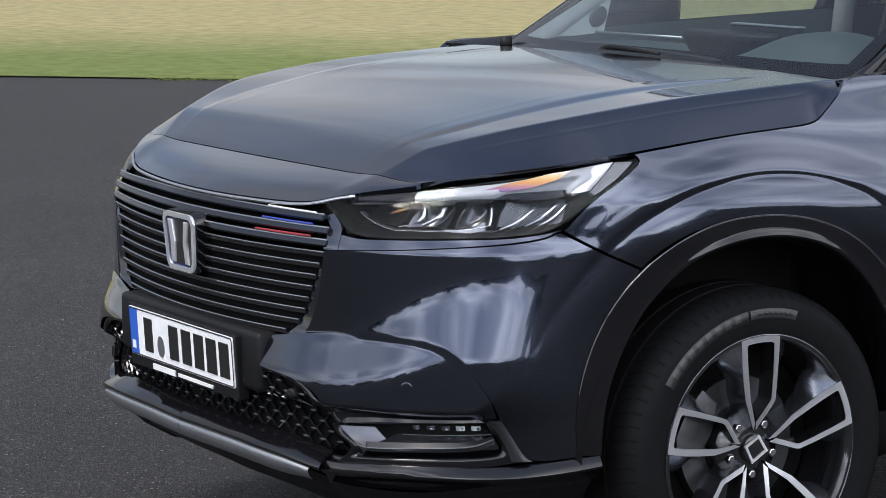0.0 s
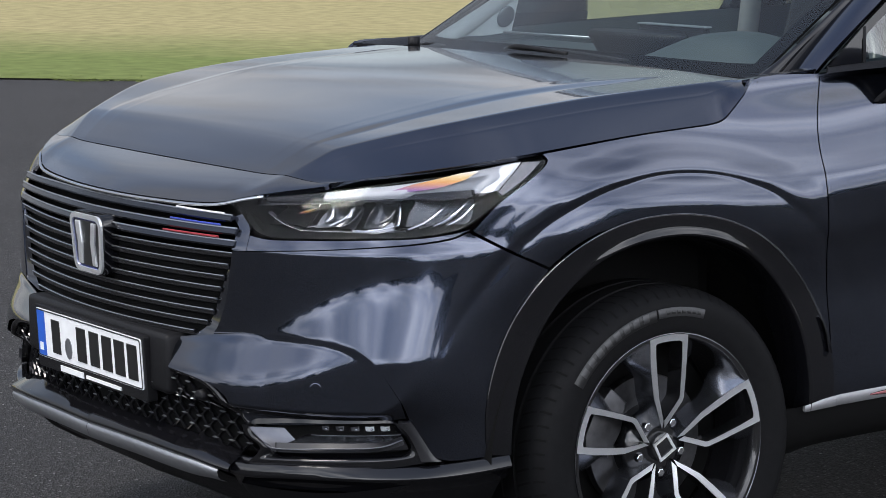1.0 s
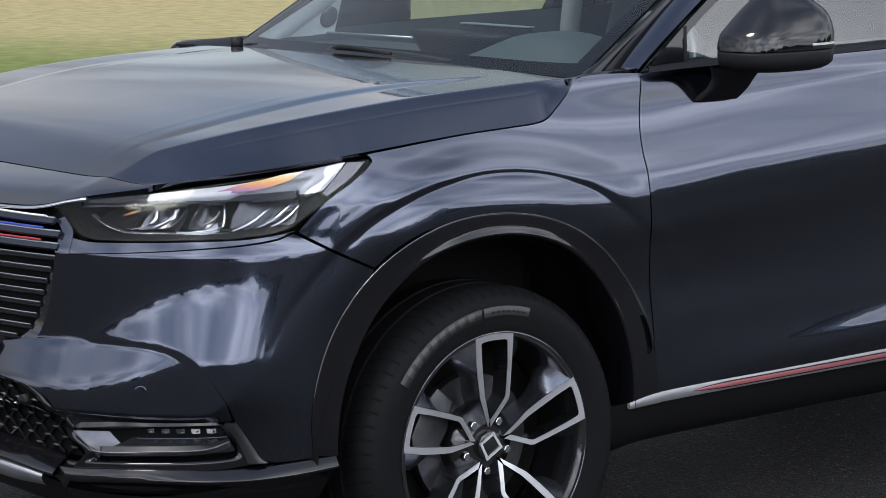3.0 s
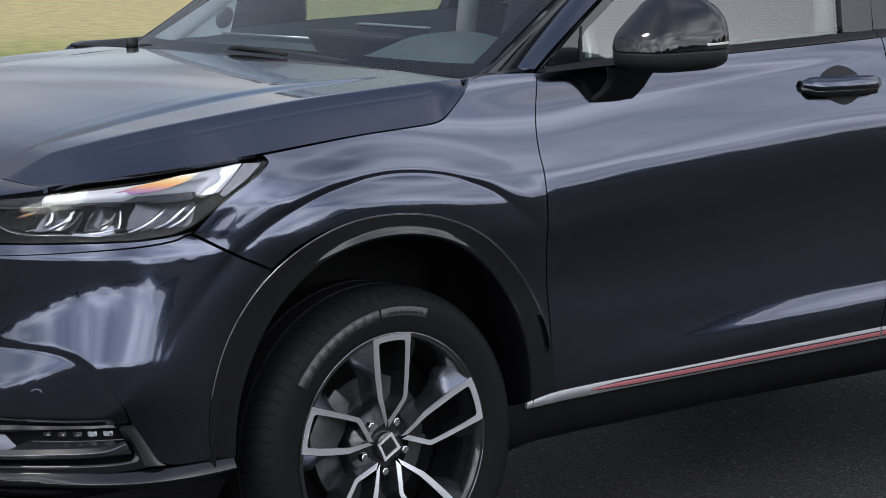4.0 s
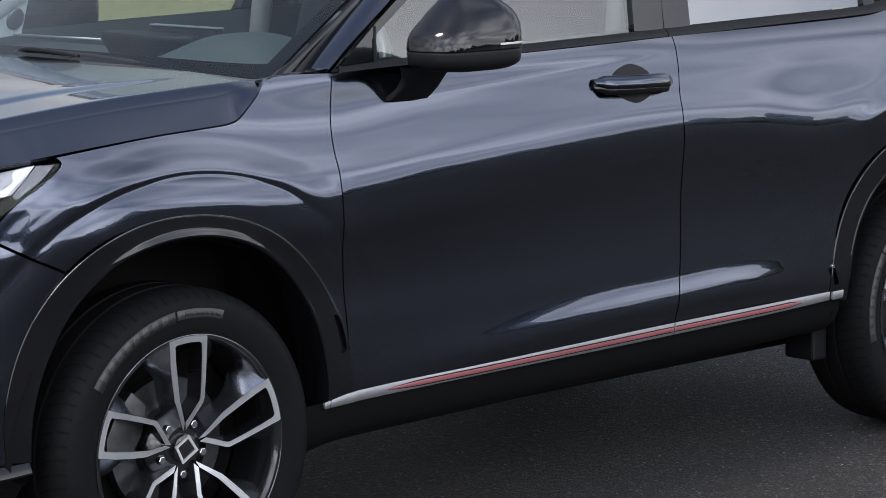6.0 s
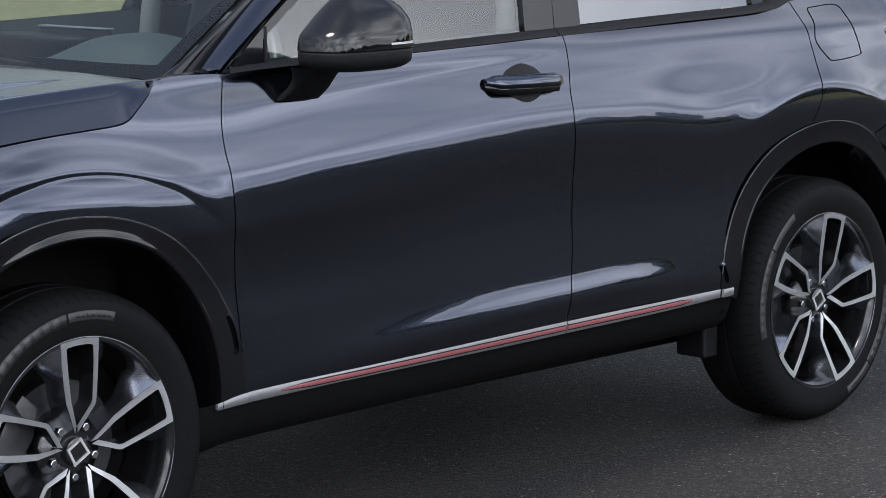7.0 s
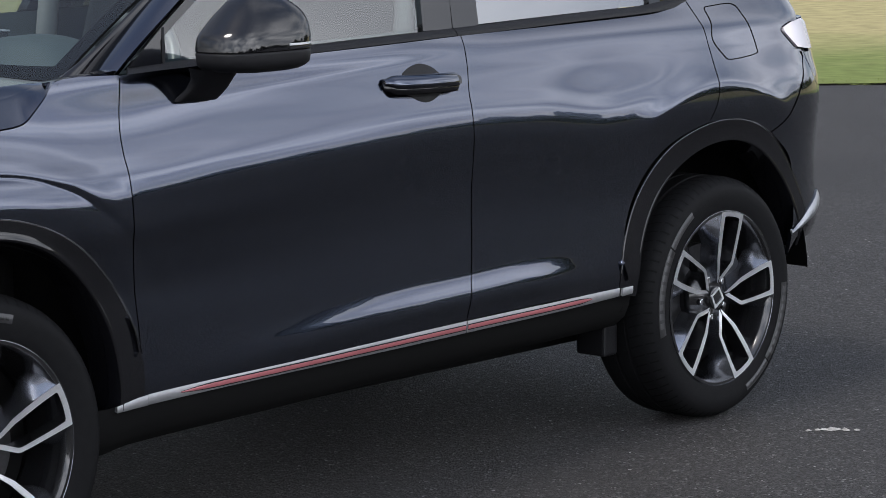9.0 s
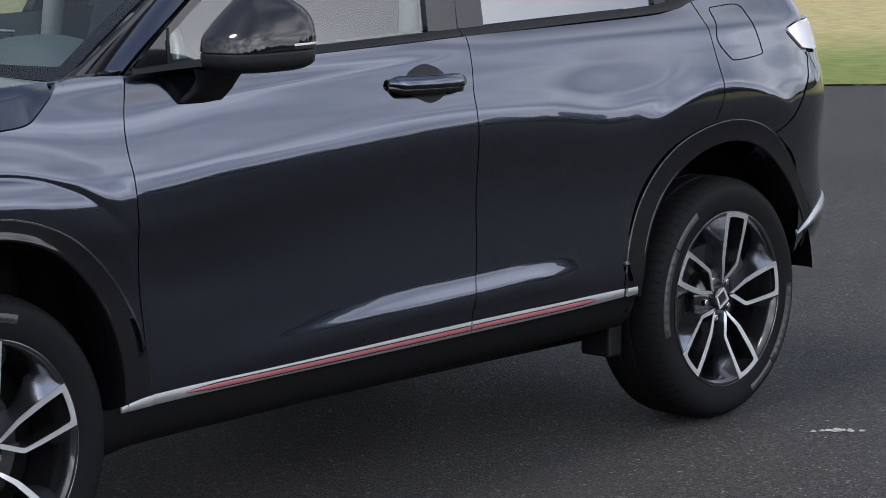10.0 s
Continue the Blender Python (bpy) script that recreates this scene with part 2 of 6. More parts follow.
# the front arch's swelling, by distance from the wheel's centre: a soft crest, then a shallow valley round it
FLARE = spline([0.40, 0.50, 0.52, 0.54, 0.56, 0.572, 0.578, 0.581, 0.588, 0.596, 0.606, 0.63, 0.66, 0.70],
               [0.0165, 0.0150, 0.0145, 0.0127, 0.0096, 0.0072, 0.0060, 0.0059, 0.0069, 0.0077, 0.0072, 0.0042, 0.001, 0.0])
VALLEY = spline([0, 45, 60, 72, 87, 100, 130, 180], [0.594, 0.594, 0.592, 0.585, 0.578, 0.577, 0.585, 0.588])
RING = spline([0, 60, 90, 120, 180], [0.590, 0.598, 0.607, 0.614, 0.614])
# the hollow above the sill climbs towards the rear
HOLLOW_RISE = spline([1.9, 2.3, 2.8, 3.05, 3.25, 3.55, 4.0], [-0.014, -0.012, 0.012, 0.018, 0.024, 0.014, 0.0])
# a fine line along the door tops, above which the side stands upright
WAIST = spline([1.8, 1.956, 2.25, 2.46, 2.69, 3.3], [1.026, 1.029, 1.038, 1.051, 1.065, 1.10])
# how far the shoulder's turn lies below its usual height, along the side
SHOULDER = spline([1.2, 1.7, 1.94, 2.23, 2.6, 3.04, 3.32, 3.62, 3.80, 3.95, 4.3], [0.0, 0.044, 0.047, 0.031, 0.021, 0.010, 0.019, 0.048, 0.036, 0.030, 0.030])
# the bumper corner: the upper edge of its hollow, the crease of its wing, and where the wing's shelf turns down
HOLLOW_TOP = spline([0.30, 0.590, 0.632, 0.696, 0.756, 0.813, 0.870, 0.93, 1.2], [0.60, 0.631, 0.650, 0.683, 0.713, 0.732, 0.744, 0.748, 0.748])
WING_CREASE = spline([0.20, 0.357, 0.503, 0.632, 0.737, 0.795, 0.837, 0.885, 0.955, 1.1], [0.585, 0.599, 0.620, 0.630, 0.625, 0.612, 0.582, 0.506, 0.39, 0.28])
SHELF_LOW = spline([0.20, 0.36, 0.57, 0.695, 0.775, 0.82, 1.1], [0.525, 0.528, 0.532, 0.560, 0.587, 0.592, 0.592])


def softplus(z, at, width):
    """The height that a bend at `at`, spread over `width`, has gathered at z."""
    return width * np.logaddexp(0, (z - at) / width)


def corner(s, z):
    """The bumper corner's depth, gathered downwards from the ledge under the lamp."""
    top, crease, low = HOLLOW_TOP(s), WING_CREASE(s), SHELF_LOW(s)
    drop = lambda a, b, wa, wb: softplus(-z, -a, wa) - softplus(-z, -b, wb)
    hollow = 0.215 * smooth(1.04, 0.82, s) * drop(top - 0.010, np.minimum(np.maximum(crease + 0.003, 0.585), top - 0.012), 0.014, 0.003)
    shelf = 0.40 * smooth(0.86, 0.74, s) * drop(crease - 0.013 * smooth(0.52, 0.64, s), np.minimum(low, crease - 0.018), 0.0025, 0.009)
    wall = (0.015 + 0.050 * smooth(0.84, 0.98, s)) * np.maximum(0.79 - z, 0)
    return -0.002 + wall + hollow + shelf


def body(s, z, proud=0.0):
    """Points of the near body side: s along the plan from the nose's middle, z up; proud: metres outwards."""
    s, z = np.broadcast_arrays(np.asarray(s, float), np.asarray(z, float))
    x, y = np.interp(s, PLAN_S, PLAN[:, 0]), np.interp(s, PLAN_S, PLAN[:, 1])
    e = 0.02
    tx = np.interp(s + e, PLAN_S, PLAN[:, 0]) - np.interp(s - e, PLAN_S, PLAN[:, 0])
    ty = np.interp(s + e, PLAN_S, PLAN[:, 1]) - np.interp(s - e, PLAN_S, PLAN[:, 1])
    n = np.hypot(tx, ty)
    nx, ny = ty / n, -tx / n
    w = (1 - smooth(0.66, 1.22, s)) * smooth(0.78, 0.84, z) + (1 - smooth(0.94, 1.24, s)) * (1 - smooth(0.78, 0.84, z))
    f = 1 - smooth(1.9, 2.9, s)
    side = smooth(0.84, 0.98, s)
    k = smooth(0.462 - 0.102 * side, 0.486 + 0.114 * side, z) * smooth(0.805, 0.785, z)
    nose = NOSE(z) * (1 - k) + corner(s, z) * k
    zs = z + SHOULDER(s) * smooth(0.55, 0.80, z) * (1 - smooth(0.92, 1.10, z)) - HOLLOW_RISE(s) * smooth(0.72, 0.50, z) * smooth(0.40, 0.45, z)
    o = w * nose + (1 - w) * (f * SIDE_FORE(zs) + (1 - f) * np.where(zs < 0.75, SIDE(zs) + (SIDE_PLAIN(zs) - SIDE(zs)) * smooth(3.30, 3.58, s), SIDE(zs)))
    o = o + (0.05 * f + 0.20 * (1 - f)) * softplus(z, WAIST(s), 0.003) * smooth(1.70, 2.0, s) * smooth(3.3, 2.8, s)   # upright above the waist line
    o = o - 0.55 * softplus(-z, -0.50, 0.012) * smooth(4.42, 4.60, s)   # the rear corner tucks in below
    turn = np.degrees(np.arctan2(z - 0.341, x))
    r = np.hypot(x, z - 0.341) - VALLEY(turn) + 0.580
    o = o + FLARE(r) * smooth(162, 128, turn) * smooth(2, 40, turn) * (0.4 + 0.6 * smooth(40, 85, turn))
    o = o + (0.0026 * np.exp(-((turn - 86) / 26) ** 4) - 0.0013 * smooth(104, 126, turn) * smooth(170, 145, turn)) * smooth(0.578, 0.592, r) * (1 - smooth(0.596, 0.67, r))
    # the rear arch stands out as a flat ring, its outer edge falling off to the shoulder
    r = np.hypot(x - 2.61, z - 0.341)
    ring = 0.003 - 0.42 * softplus(r, RING(np.degrees(np.arctan2(z - 0.341, x - 2.61))), 0.005) - 0.05 * np.maximum(r - 0.50, 0) - 0.055 * smooth(0.90, 0.70, z)
    far = np.abs(x - 2.61) > 0.95
    o = np.where(far, o, np.maximum(o, ring) + 0.008 * np.logaddexp(0, -np.abs(o - ring) / 0.008))
    o = o + proud
    return np.stack([x + nx * o, y + ny * o, z], -1)
# ---- end of body surface ----

# ---- mesh helpers ----
PANES = (GLASS, SIDEGLASS, LENS)
def mesh(name, verts, faces, mat, parent=None, label="", sharp=(), shade=True):
    me = bpy.data.meshes.new(name)
    me.from_pydata([tuple(map(float, v)) for v in verts], [], faces)
    me.polygons.foreach_set("use_smooth", [shade] * len(me.polygons))
    for m in (mat if isinstance(mat, (list, tuple)) else [mat]):
        me.materials.append(m)
    if sharp:
        keys = {tuple(sorted(e)) for e in sharp}
        mark = me.attributes.new("sharp_edge", "BOOLEAN", "EDGE")
        mark.data.foreach_set("value", [tuple(sorted(e.vertices)) in keys for e in me.edges])
    me.validate()
    ob = new(name, me)
    if parent:
        ob.parent = parent
    if label:
        ob["label"] = label
    return ob


def part(name, bm, mat, parent=None, label="", shade=False, auto=35):
    """Links a bmesh as one mesh object under a thing or a part."""
    me = bpy.data.meshes.new(name)
    bmesh.ops.recalc_face_normals(bm, faces=bm.faces)
    for e in bm.edges:
        if len(e.link_faces) == 2 and e.calc_face_angle(0) > radians(auto):
            e.smooth = False
    for f in bm.faces:
        f.smooth = shade
    bm.to_mesh(me)
    bm.free()
    for m in (mat if isinstance(mat, (list, tuple)) else [mat]):
        me.materials.append(m)
    ob = new(name, me)
    if parent:
        ob.parent = parent
    if label:
        ob["label"] = label
    return ob


def flip(p):
    return np.asarray(p) * np.array([1, -1, 1])


def shell(name, P, mat, parent, label="", fold=0.012, mirror=False, closed=False, out=None):
    """A skin over a grid of points, its rim turned inwards. out: a point inside, from which the skin faces away."""
    P = np.asarray(P, float)
    nu, nv = P.shape[:2]
    du, dv = np.gradient(P, axis=0), np.gradient(P, axis=1)
    N = np.cross(du, dv)
    N /= np.maximum(np.linalg.norm(N, axis=2, keepdims=True), 1e-9)
    inside = np.array(out if out is not None else (1.25, 0.0, 0.6))
    if np.sum(N * (P - inside)) < 0:
        N, turned = -N, True
    else:
        turned = False
    verts = P.reshape(-1, 3)
    idx = np.arange(nu * nv).reshape(nu, nv)
    faces = [(idx[i, j], idx[i + 1, j], idx[i + 1, j + 1], idx[i, j + 1]) for i in range(nu - 1) for j in range(nv - 1)]
    sharp = []
    if fold:
        ring = [(i, 0) for i in range(nu)] + [(nu - 1, j) for j in range(1, nv)] + [(i, nv - 1) for i in range(nu - 2, -1, -1)] + [(0, j) for j in range(nv - 2, 0, -1)]
        base, extra = len(verts), []
        for k, (i, j) in enumerate(ring):
            extra.append(P[i, j] - N[i, j] * fold)
        verts = np.vstack([verts, extra])
        n = len(ring)
        for k in range(n):
            a, b = idx[ring[k]], idx[ring[(k + 1) % n]]
            faces.append((b, a, base + k, base + (k + 1) % n))
            sharp.append((a, b))
    faces = [tuple(int(q) for q in (f[::-1] if turned else f)) for f in faces]
    made = mesh(name, verts, faces, mat, parent, label, sharp)
    twin = mesh(name, flip(verts), [f[::-1] for f in faces], mat, parent, label, sharp) if mirror else made
    if mat in PANES:
        made.visible_shadow = twin.visible_shadow = False
    return made


def coons(bottom, top, left, right, nu, nv, gap=0.0017):
    """A grid in the plane, stretched between four lines."""
    b, t, l, r = (catmull(c, 400) for c in (bottom, top, left, right))
    lu, lv = np.linalg.norm(b[-1] - b[0]), np.linalg.norm(l[-1] - l[0])
    u, v = np.linspace(gap / lu, 1 - gap / lu, nu), np.linspace(gap / lv, 1 - gap / lv, nv)
    at = lambda c, w: np.stack([np.interp(w, np.linspace(0, 1, 400), c[:, k]) for k in range(c.shape[1])], -1)
    B, T, L, R = at(b, u)[:, None], at(t, u)[:, None], at(l, v)[None], at(r, v)[None]
    U, V = u[:, None, None], v[None, :, None]
    c00, c10, c01, c11 = (b[0] + l[0]) / 2, (b[-1] + r[0]) / 2, (t[0] + l[-1]) / 2, (t[-1] + r[-1]) / 2
    return (1 - V) * B + V * T + (1 - U) * L + U * R - ((1 - U) * (1 - V) * c00 + U * (1 - V) * c10 + (1 - U) * V * c01 + U * V * c11)


def panel(name, mat, bottom, top, left, right, nu=60, nv=50, proud=0.0, parent=None, label="", fold=0.012, mirror=True, gap=0.0017):
    """A body panel between four lines of (s, z). proud: metres, or a function of the panel's own u and v."""
    g = coons(bottom, top, left, right, nu, nv, gap)
    p = proud(np.linspace(0, 1, nu)[:, None], np.linspace(0, 1, nv)[None, :]) if callable(proud) else proud
    return shell(name, body(g[..., 0], g[..., 1], p), mat, parent or car, label, fold, mirror)


def tube(name, points, radius, mat, parent, label="", sides=10, mirror=False, closed=False):
    """A round bar along a line of points. radius: one number, or one for each point."""
    p = np.array(points, float)
    n = len(p)
    rad = np.broadcast_to(np.asarray(radius, float), (n,))
    tan = np.gradient(p, axis=0)
    if closed:
        tan = np.roll(p, -1, 0) - np.roll(p, 1, 0)
    tan /= np.linalg.norm(tan, axis=1, keepdims=True)
    ref = np.array([0, 0, 1.0]) if abs(tan[:, 2]).mean() < 0.8 else np.array([0, 1.0, 0])
    a = np.cross(tan, ref)
    a /= np.linalg.norm(a, axis=1, keepdims=True)
    b = np.cross(a, tan)
    verts = [p[i] + rad[i] * (math.cos(w) * a[i] + math.sin(w) * b[i]) for i in range(n) for w in np.linspace(0, 2 * math.pi, sides, endpoint=False)]
    faces = [(i * sides + k, i * sides + (k + 1) % sides, ((i + 1) % n) * sides + (k + 1) % sides, ((i + 1) % n) * sides + k)
             for i in range(n if closed else n - 1) for k in range(sides)]
    if not closed:
        faces += [tuple(range(sides))[::-1], tuple((n - 1) * sides + k for k in range(sides))]
    ob = mesh(name, verts, faces, mat, parent, label)
    if mirror:
        mesh(name, flip(verts), [f[::-1] for f in faces], mat, parent, label)
    return ob


def ribbon(name, line, width, depth, mat, parent, up=(0, 0, 1), out=(-1, 0, 0), label="", mirror=False, taper=None):
    """A flat bar along a line: width along up, depth back from it, its front edges eased."""
    p = np.array(line, float)
    n = len(p)
    up = np.broadcast_to(np.array(up, float), (n, 3))
    out = np.broadcast_to(np.array(out, float), (n, 3))
    w = np.broadcast_to(np.asarray(width if taper is None else width * np.asarray(taper), float), (n,))[:, None] / 2
    e = np.minimum(w * 0.35, depth * 0.3)
    ring = [p - up * w - out * depth, p - up * w - out * e, p - up * (w - e), p + up * (w - e), p + up * w - out * e, p + up * w - out * depth]
    verts = np.stack(ring, 1).reshape(-1, 3)
    k = len(ring)
    faces = [(i * k + j, i * k + (j + 1) % k, (i + 1) * k + (j + 1) % k, (i + 1) * k + j) for i in range(n - 1) for j in range(k)]
    faces += [tuple(range(k))[::-1], tuple((n - 1) * k + j for j in range(k))]
    me = mesh(name, verts, faces, mat, parent, label, shade=False)
    if mirror:
        mesh(name, flip(verts), [f[::-1] for f in faces], mat, parent, label, shade=False)
    return me


def box_bm(x0, x1, y0, y1, z0, z1, bevel=0.0, seg=2):
    bm = bmesh.new()
    bmesh.ops.create_cube(bm, size=1, matrix=Matrix.Translation(((x0 + x1) / 2, (y0 + y1) / 2, (z0 + z1) / 2)) @ Matrix.Diagonal((x1 - x0, y1 - y0, z1 - z0, 1)))
    if bevel:
        bmesh.ops.bevel(bm, geom=bm.edges[:], offset=bevel, segments=seg, affect="EDGES", profile=0.5)
    return bm


def revolve(name, profile, mat, parent, label="", steps=72, axis_y=True, sharp_deg=40):
    """A turned form: profile of (radius, y) round the wheel's axis, the y axis."""
    n = len(profile)
    verts = [(r * math.cos(a), y, r * math.sin(a)) for a in np.linspace(0, 2 * math.pi, steps, endpoint=False) for r, y in profile]
    faces = [(i * n + j, i * n + j + 1, ((i + 1) % steps) * n + j + 1, ((i + 1) % steps) * n + j) for i in range(steps) for j in range(n - 1)]
    bm = bmesh.new()
    vs = [bm.verts.new(v) for v in verts]
    for f in faces:
        bm.faces.new([vs[k] for k in f])
    bmesh.ops.remove_doubles(bm, verts=bm.verts, dist=1e-6)
    return part(name, bm, mat, parent, label, True, sharp_deg)


def prism(outline, y0, y1, ease=0.0):
    """A bmesh: an outline in x, z, carried from y0 (front) back to y1, the front edge eased."""
    bm = bmesh.new()
    front = [bm.verts.new((x, y0, z)) for x, z in outline]
    back = [bm.verts.new((x, y1, z)) for x, z in outline]
    n = len(outline)
    face = bm.faces.new(front)
    bm.faces.new(back[::-1])
    for i in range(n):
        bm.faces.new((front[i], back[i], back[(i + 1) % n], front[(i + 1) % n]))
    if ease:
        bmesh.ops.bevel(bm, geom=list(face.edges), offset=ease, segments=2, affect="EDGES", profile=0.5)
    return bm

# ---- the car ----
car = tagged(new("car"), "dark grey-blue metallic compact SUV parked on asphalt, front wheels straight", "car")

# door and panel cut lines, as (s, z)
CUT_FENDER = [(1.967, 0.384), (1.962, 0.50), (1.952, 0.65), (1.946, 0.774), (1.944, 0.948), (1.961, 1.085), (1.967, 1.108)]
CUT_DOORS = [(3.035, 0.424), (3.066, 0.60), (3.072, 0.80), (3.070, 0.969), (3.090, 1.06), (3.098, 1.129)]
CUT_QUARTER = [(4.045, 0.84), (4.080, 0.90), (4.090, 0.95), (4.092, 1.081), (4.082, 1.12), (4.066, 1.174)]
CLAD_FRONT = [(1.213, 0.750), (1.270, 0.790), (1.345, 0.820), (1.450, 0.836), (1.553, 0.836), (1.640, 0.822), (1.712, 0.795), (1.800, 0.742), (1.872, 0.672), (1.926, 0.579), (1.951, 0.478), (1.967, 0.384)]
CLAD_NOSE = [(1.108, 0.375), (1.078, 0.44), (1.078, 0.507), (1.126, 0.616), (1.168, 0.69), (1.213, 0.750)]
CLAD_REAR_A = [(3.655, 0.430), (3.660, 0.502), (3.700, 0.622), (3.775, 0.721), (3.876, 0.793), (4.005, 0.834), (4.045, 0.841)]
CLAD_REAR_B = [(4.045, 0.841), (4.166, 0.843), (4.262, 0.827), (4.360, 0.788)]
BELT = [(1.967, 1.104), (2.166, 1.110), (2.557, 1.117), (3.098, 1.129)]
BELT_REAR = [(3.098, 1.129), (3.525, 1.136), (3.84, 1.142), (3.946, 1.149), (4.030, 1.163), (4.066, 1.174)]
SILL = [(1.967, 0.401), (2.385, 0.41), (3.035, 0.424)]
LEDGE = [(0.515, 0.792), (0.67, 0.802), (0.813, 0.810), (0.929, 0.816), (1.0, 0.824), (1.032, 0.8350), (1.039, 0.8355)]
SEAM = [(1.039, 0.8355), (1.046, 0.8325), (1.122, 0.793), (1.213, 0.750)]
WING = [(0.357, 0.599), (0.503, 0.620), (0.632, 0.630), (0.737, 0.625), (0.795, 0.612), (0.837, 0.582), (0.885, 0.506)]
HOOD_CUT = [(0.722, 0.930), (0.894, 0.948), (1.05, 0.965), (1.209, 0.983), (1.435, 1.002), (1.584, 1.010), (1.655, 1.014), (1.690, 1.022), (1.715, 1.04), (1.747, 1.067), (1.786, 1.104)]

fender_left = [(1.213, 0.750), (1.122, 0.793), (1.052, 0.8305), (1.046, 0.835), (1.051, 0.8405), (1.105, 0.888), (1.174, 0.929), (1.222, 0.962), (1.213, 0.981)]
panel("front_fender", PAINT, CLAD_FRONT, HOOD_CUT[3:] + [(1.87, 1.110), (1.967, 1.108)], fender_left, CUT_FENDER, 130, 110)
panel("front_door", PAINT, SILL, BELT, CUT_FENDER[:1] + [(1.967, 0.401)][:0] + CUT_FENDER[1:-1] + [(1.967, 1.104)], CUT_DOORS, 90, 110)
panel("rear_door", PAINT, [(3.035, 0.424), (3.40, 0.428)] + CLAD_REAR_A, BELT_REAR, CUT_DOORS, CUT_QUARTER, 150, 110)
QUARTER_BACK = [(4.360, 0.788), (4.42, 0.81), (4.468, 0.844), (4.545, 0.93), (4.585, 1.004), (4.548, 1.016), (4.505, 1.05), (4.481, 1.076), (4.545, 1.092), (4.62, 1.10), (4.66, 1.17)]
panel("rear_quarter", PAINT, CLAD_REAR_B, [(4.066, 1.174), (4.35, 1.18), (4.66, 1.17)], CUT_QUARTER, QUARTER_BACK, 90, 90)

bumper_left = [(0.457, 0.615), (0.474, 0.638), (0.497, 0.693), (0.515, 0.792)]
panel("front_bumper", PAINT, [(0.457, 0.615)] + WING[1:] + [(0.954, 0.383), (1.108, 0.375)], LEDGE + SEAM[1:], bumper_left, CLAD_NOSE, 150, 110)
panel("bumper_wing", PAINT, [(0.329, 0.536), (0.461, 0.524), (0.529, 0.500), (0.550, 0.454), (0.60, 0.447), (0.756, 0.459), (0.896, 0.470)], WING,
      [(0.329, 0.536), (0.338, 0.566), (0.357, 0.599)], [(0.896, 0.470), (0.885, 0.506)], 130, 60, 0.0004, gap=-0.0010, fold=0.002)
panel("bumper_ledge", PAINT, LEDGE, [(0.519, 0.830), (0.597, 0.820), (0.67, 0.821), (0.813, 0.824), (0.929, 0.825), (1.0, 0.831), (1.037, 0.838)],
      [(0.515, 0.792), (0.519, 0.83)], [(1.037, 0.838), (1.038, 0.840)], 60, 8, gap=0.0002)

# bonnet: stations from the front edge to the windscreen
CREASE = spline([-0.74, -0.68, -0.54, -0.37, -0.24, -0.13, 0.0, 0.34], [0.36, 0.44, 0.490, 0.508, 0.524, 0.532, 0.540, 0.58])
CREASE_Z = spline([-0.73, -0.705, -0.678, -0.61, -0.54, -0.37, -0.24, -0.13, 0.0, 0.34], [0.921, 0.951, 0.970, 0.996, 1.015, 1.047, 1.068, 1.080, 1.088, 1.100])
RIDGE = spline([-0.74, -0.68, -0.54, -0.45, -0.39, -0.18, -0.05, 0.34], [0.44, 0.515, 0.620, 0.675, 0.700, 0.730, 0.735, 0.745])
RIDGE_Z = spline([-0.73, -0.705, -0.678, -0.61, -0.54, -0.45, -0.39, -0.18, -0.05, 0.34], [0.920, 0.949, 0.967, 0.992, 1.012, 1.034, 1.045, 1.070, 1.080, 1.098])


def hood_point(u, v):
    """u from the front edge to the windscreen, v from the middle to the side edge."""
    u, v = np.broadcast_arrays(np.asarray(u, float), np.asarray(v, float))
    edge = HOOD_EDGE(u)
    x_mid = -0.702 + u * (0.315 + 0.702)
    ye = -edge[..., 1]
    x = x_mid + (edge[..., 0] - x_mid) * v ** 2
    yc, yr = np.minimum(CREASE(x), ye - 0.12), np.minimum(RIDGE(x), ye - 0.05)
    y = np.where(v < 0.5, yc * v / 0.5, np.where(v < 0.7, yc + (yr - yc) * (v - 0.5) / 0.2, yr + (ye - yr) * (v - 0.7) / 0.3))
    t = np.clip((v - 0.7) / 0.3, 0, 1)
    zc, zr = CREASE_Z(x), RIDGE_Z(x)
    z = np.where(v < 0.5, zc + 0.005 * (1 - (v / 0.5) ** 2), np.where(v < 0.7, zc + (zr - zc) * (v - 0.5) / 0.2, zr - (zr - edge[..., 2]) * t ** 1.15))
    w = np.clip((v - 0.5) / 0.2, 0, 1)
    z = z - 0.0042 * smooth(-0.66, -0.50, x) * (1 - smooth(0.0, 0.30, x)) * np.where(w < 0.18, w / 0.18, (1 - w) / 0.82)   # a shallow step beside the ridge
    front = (1 - smooth(0.0, 0.10, u)) * (1 - (y / ye) ** 10)   # the front edge dips and leads a little
    return np.stack([x - 0.016 * front, -y, z - FRONT_DIP * front], -1)


FRONT_DIP = 0.027
_e = catmull(HOOD_CUT, 400)
_edge3 = body(_e[:, 0], _e[:, 1])


def HOOD_EDGE(u):
    return np.stack([np.interp(u, np.linspace(0, 1, 400), _edge3[:, k]) for k in range(3)], -1)


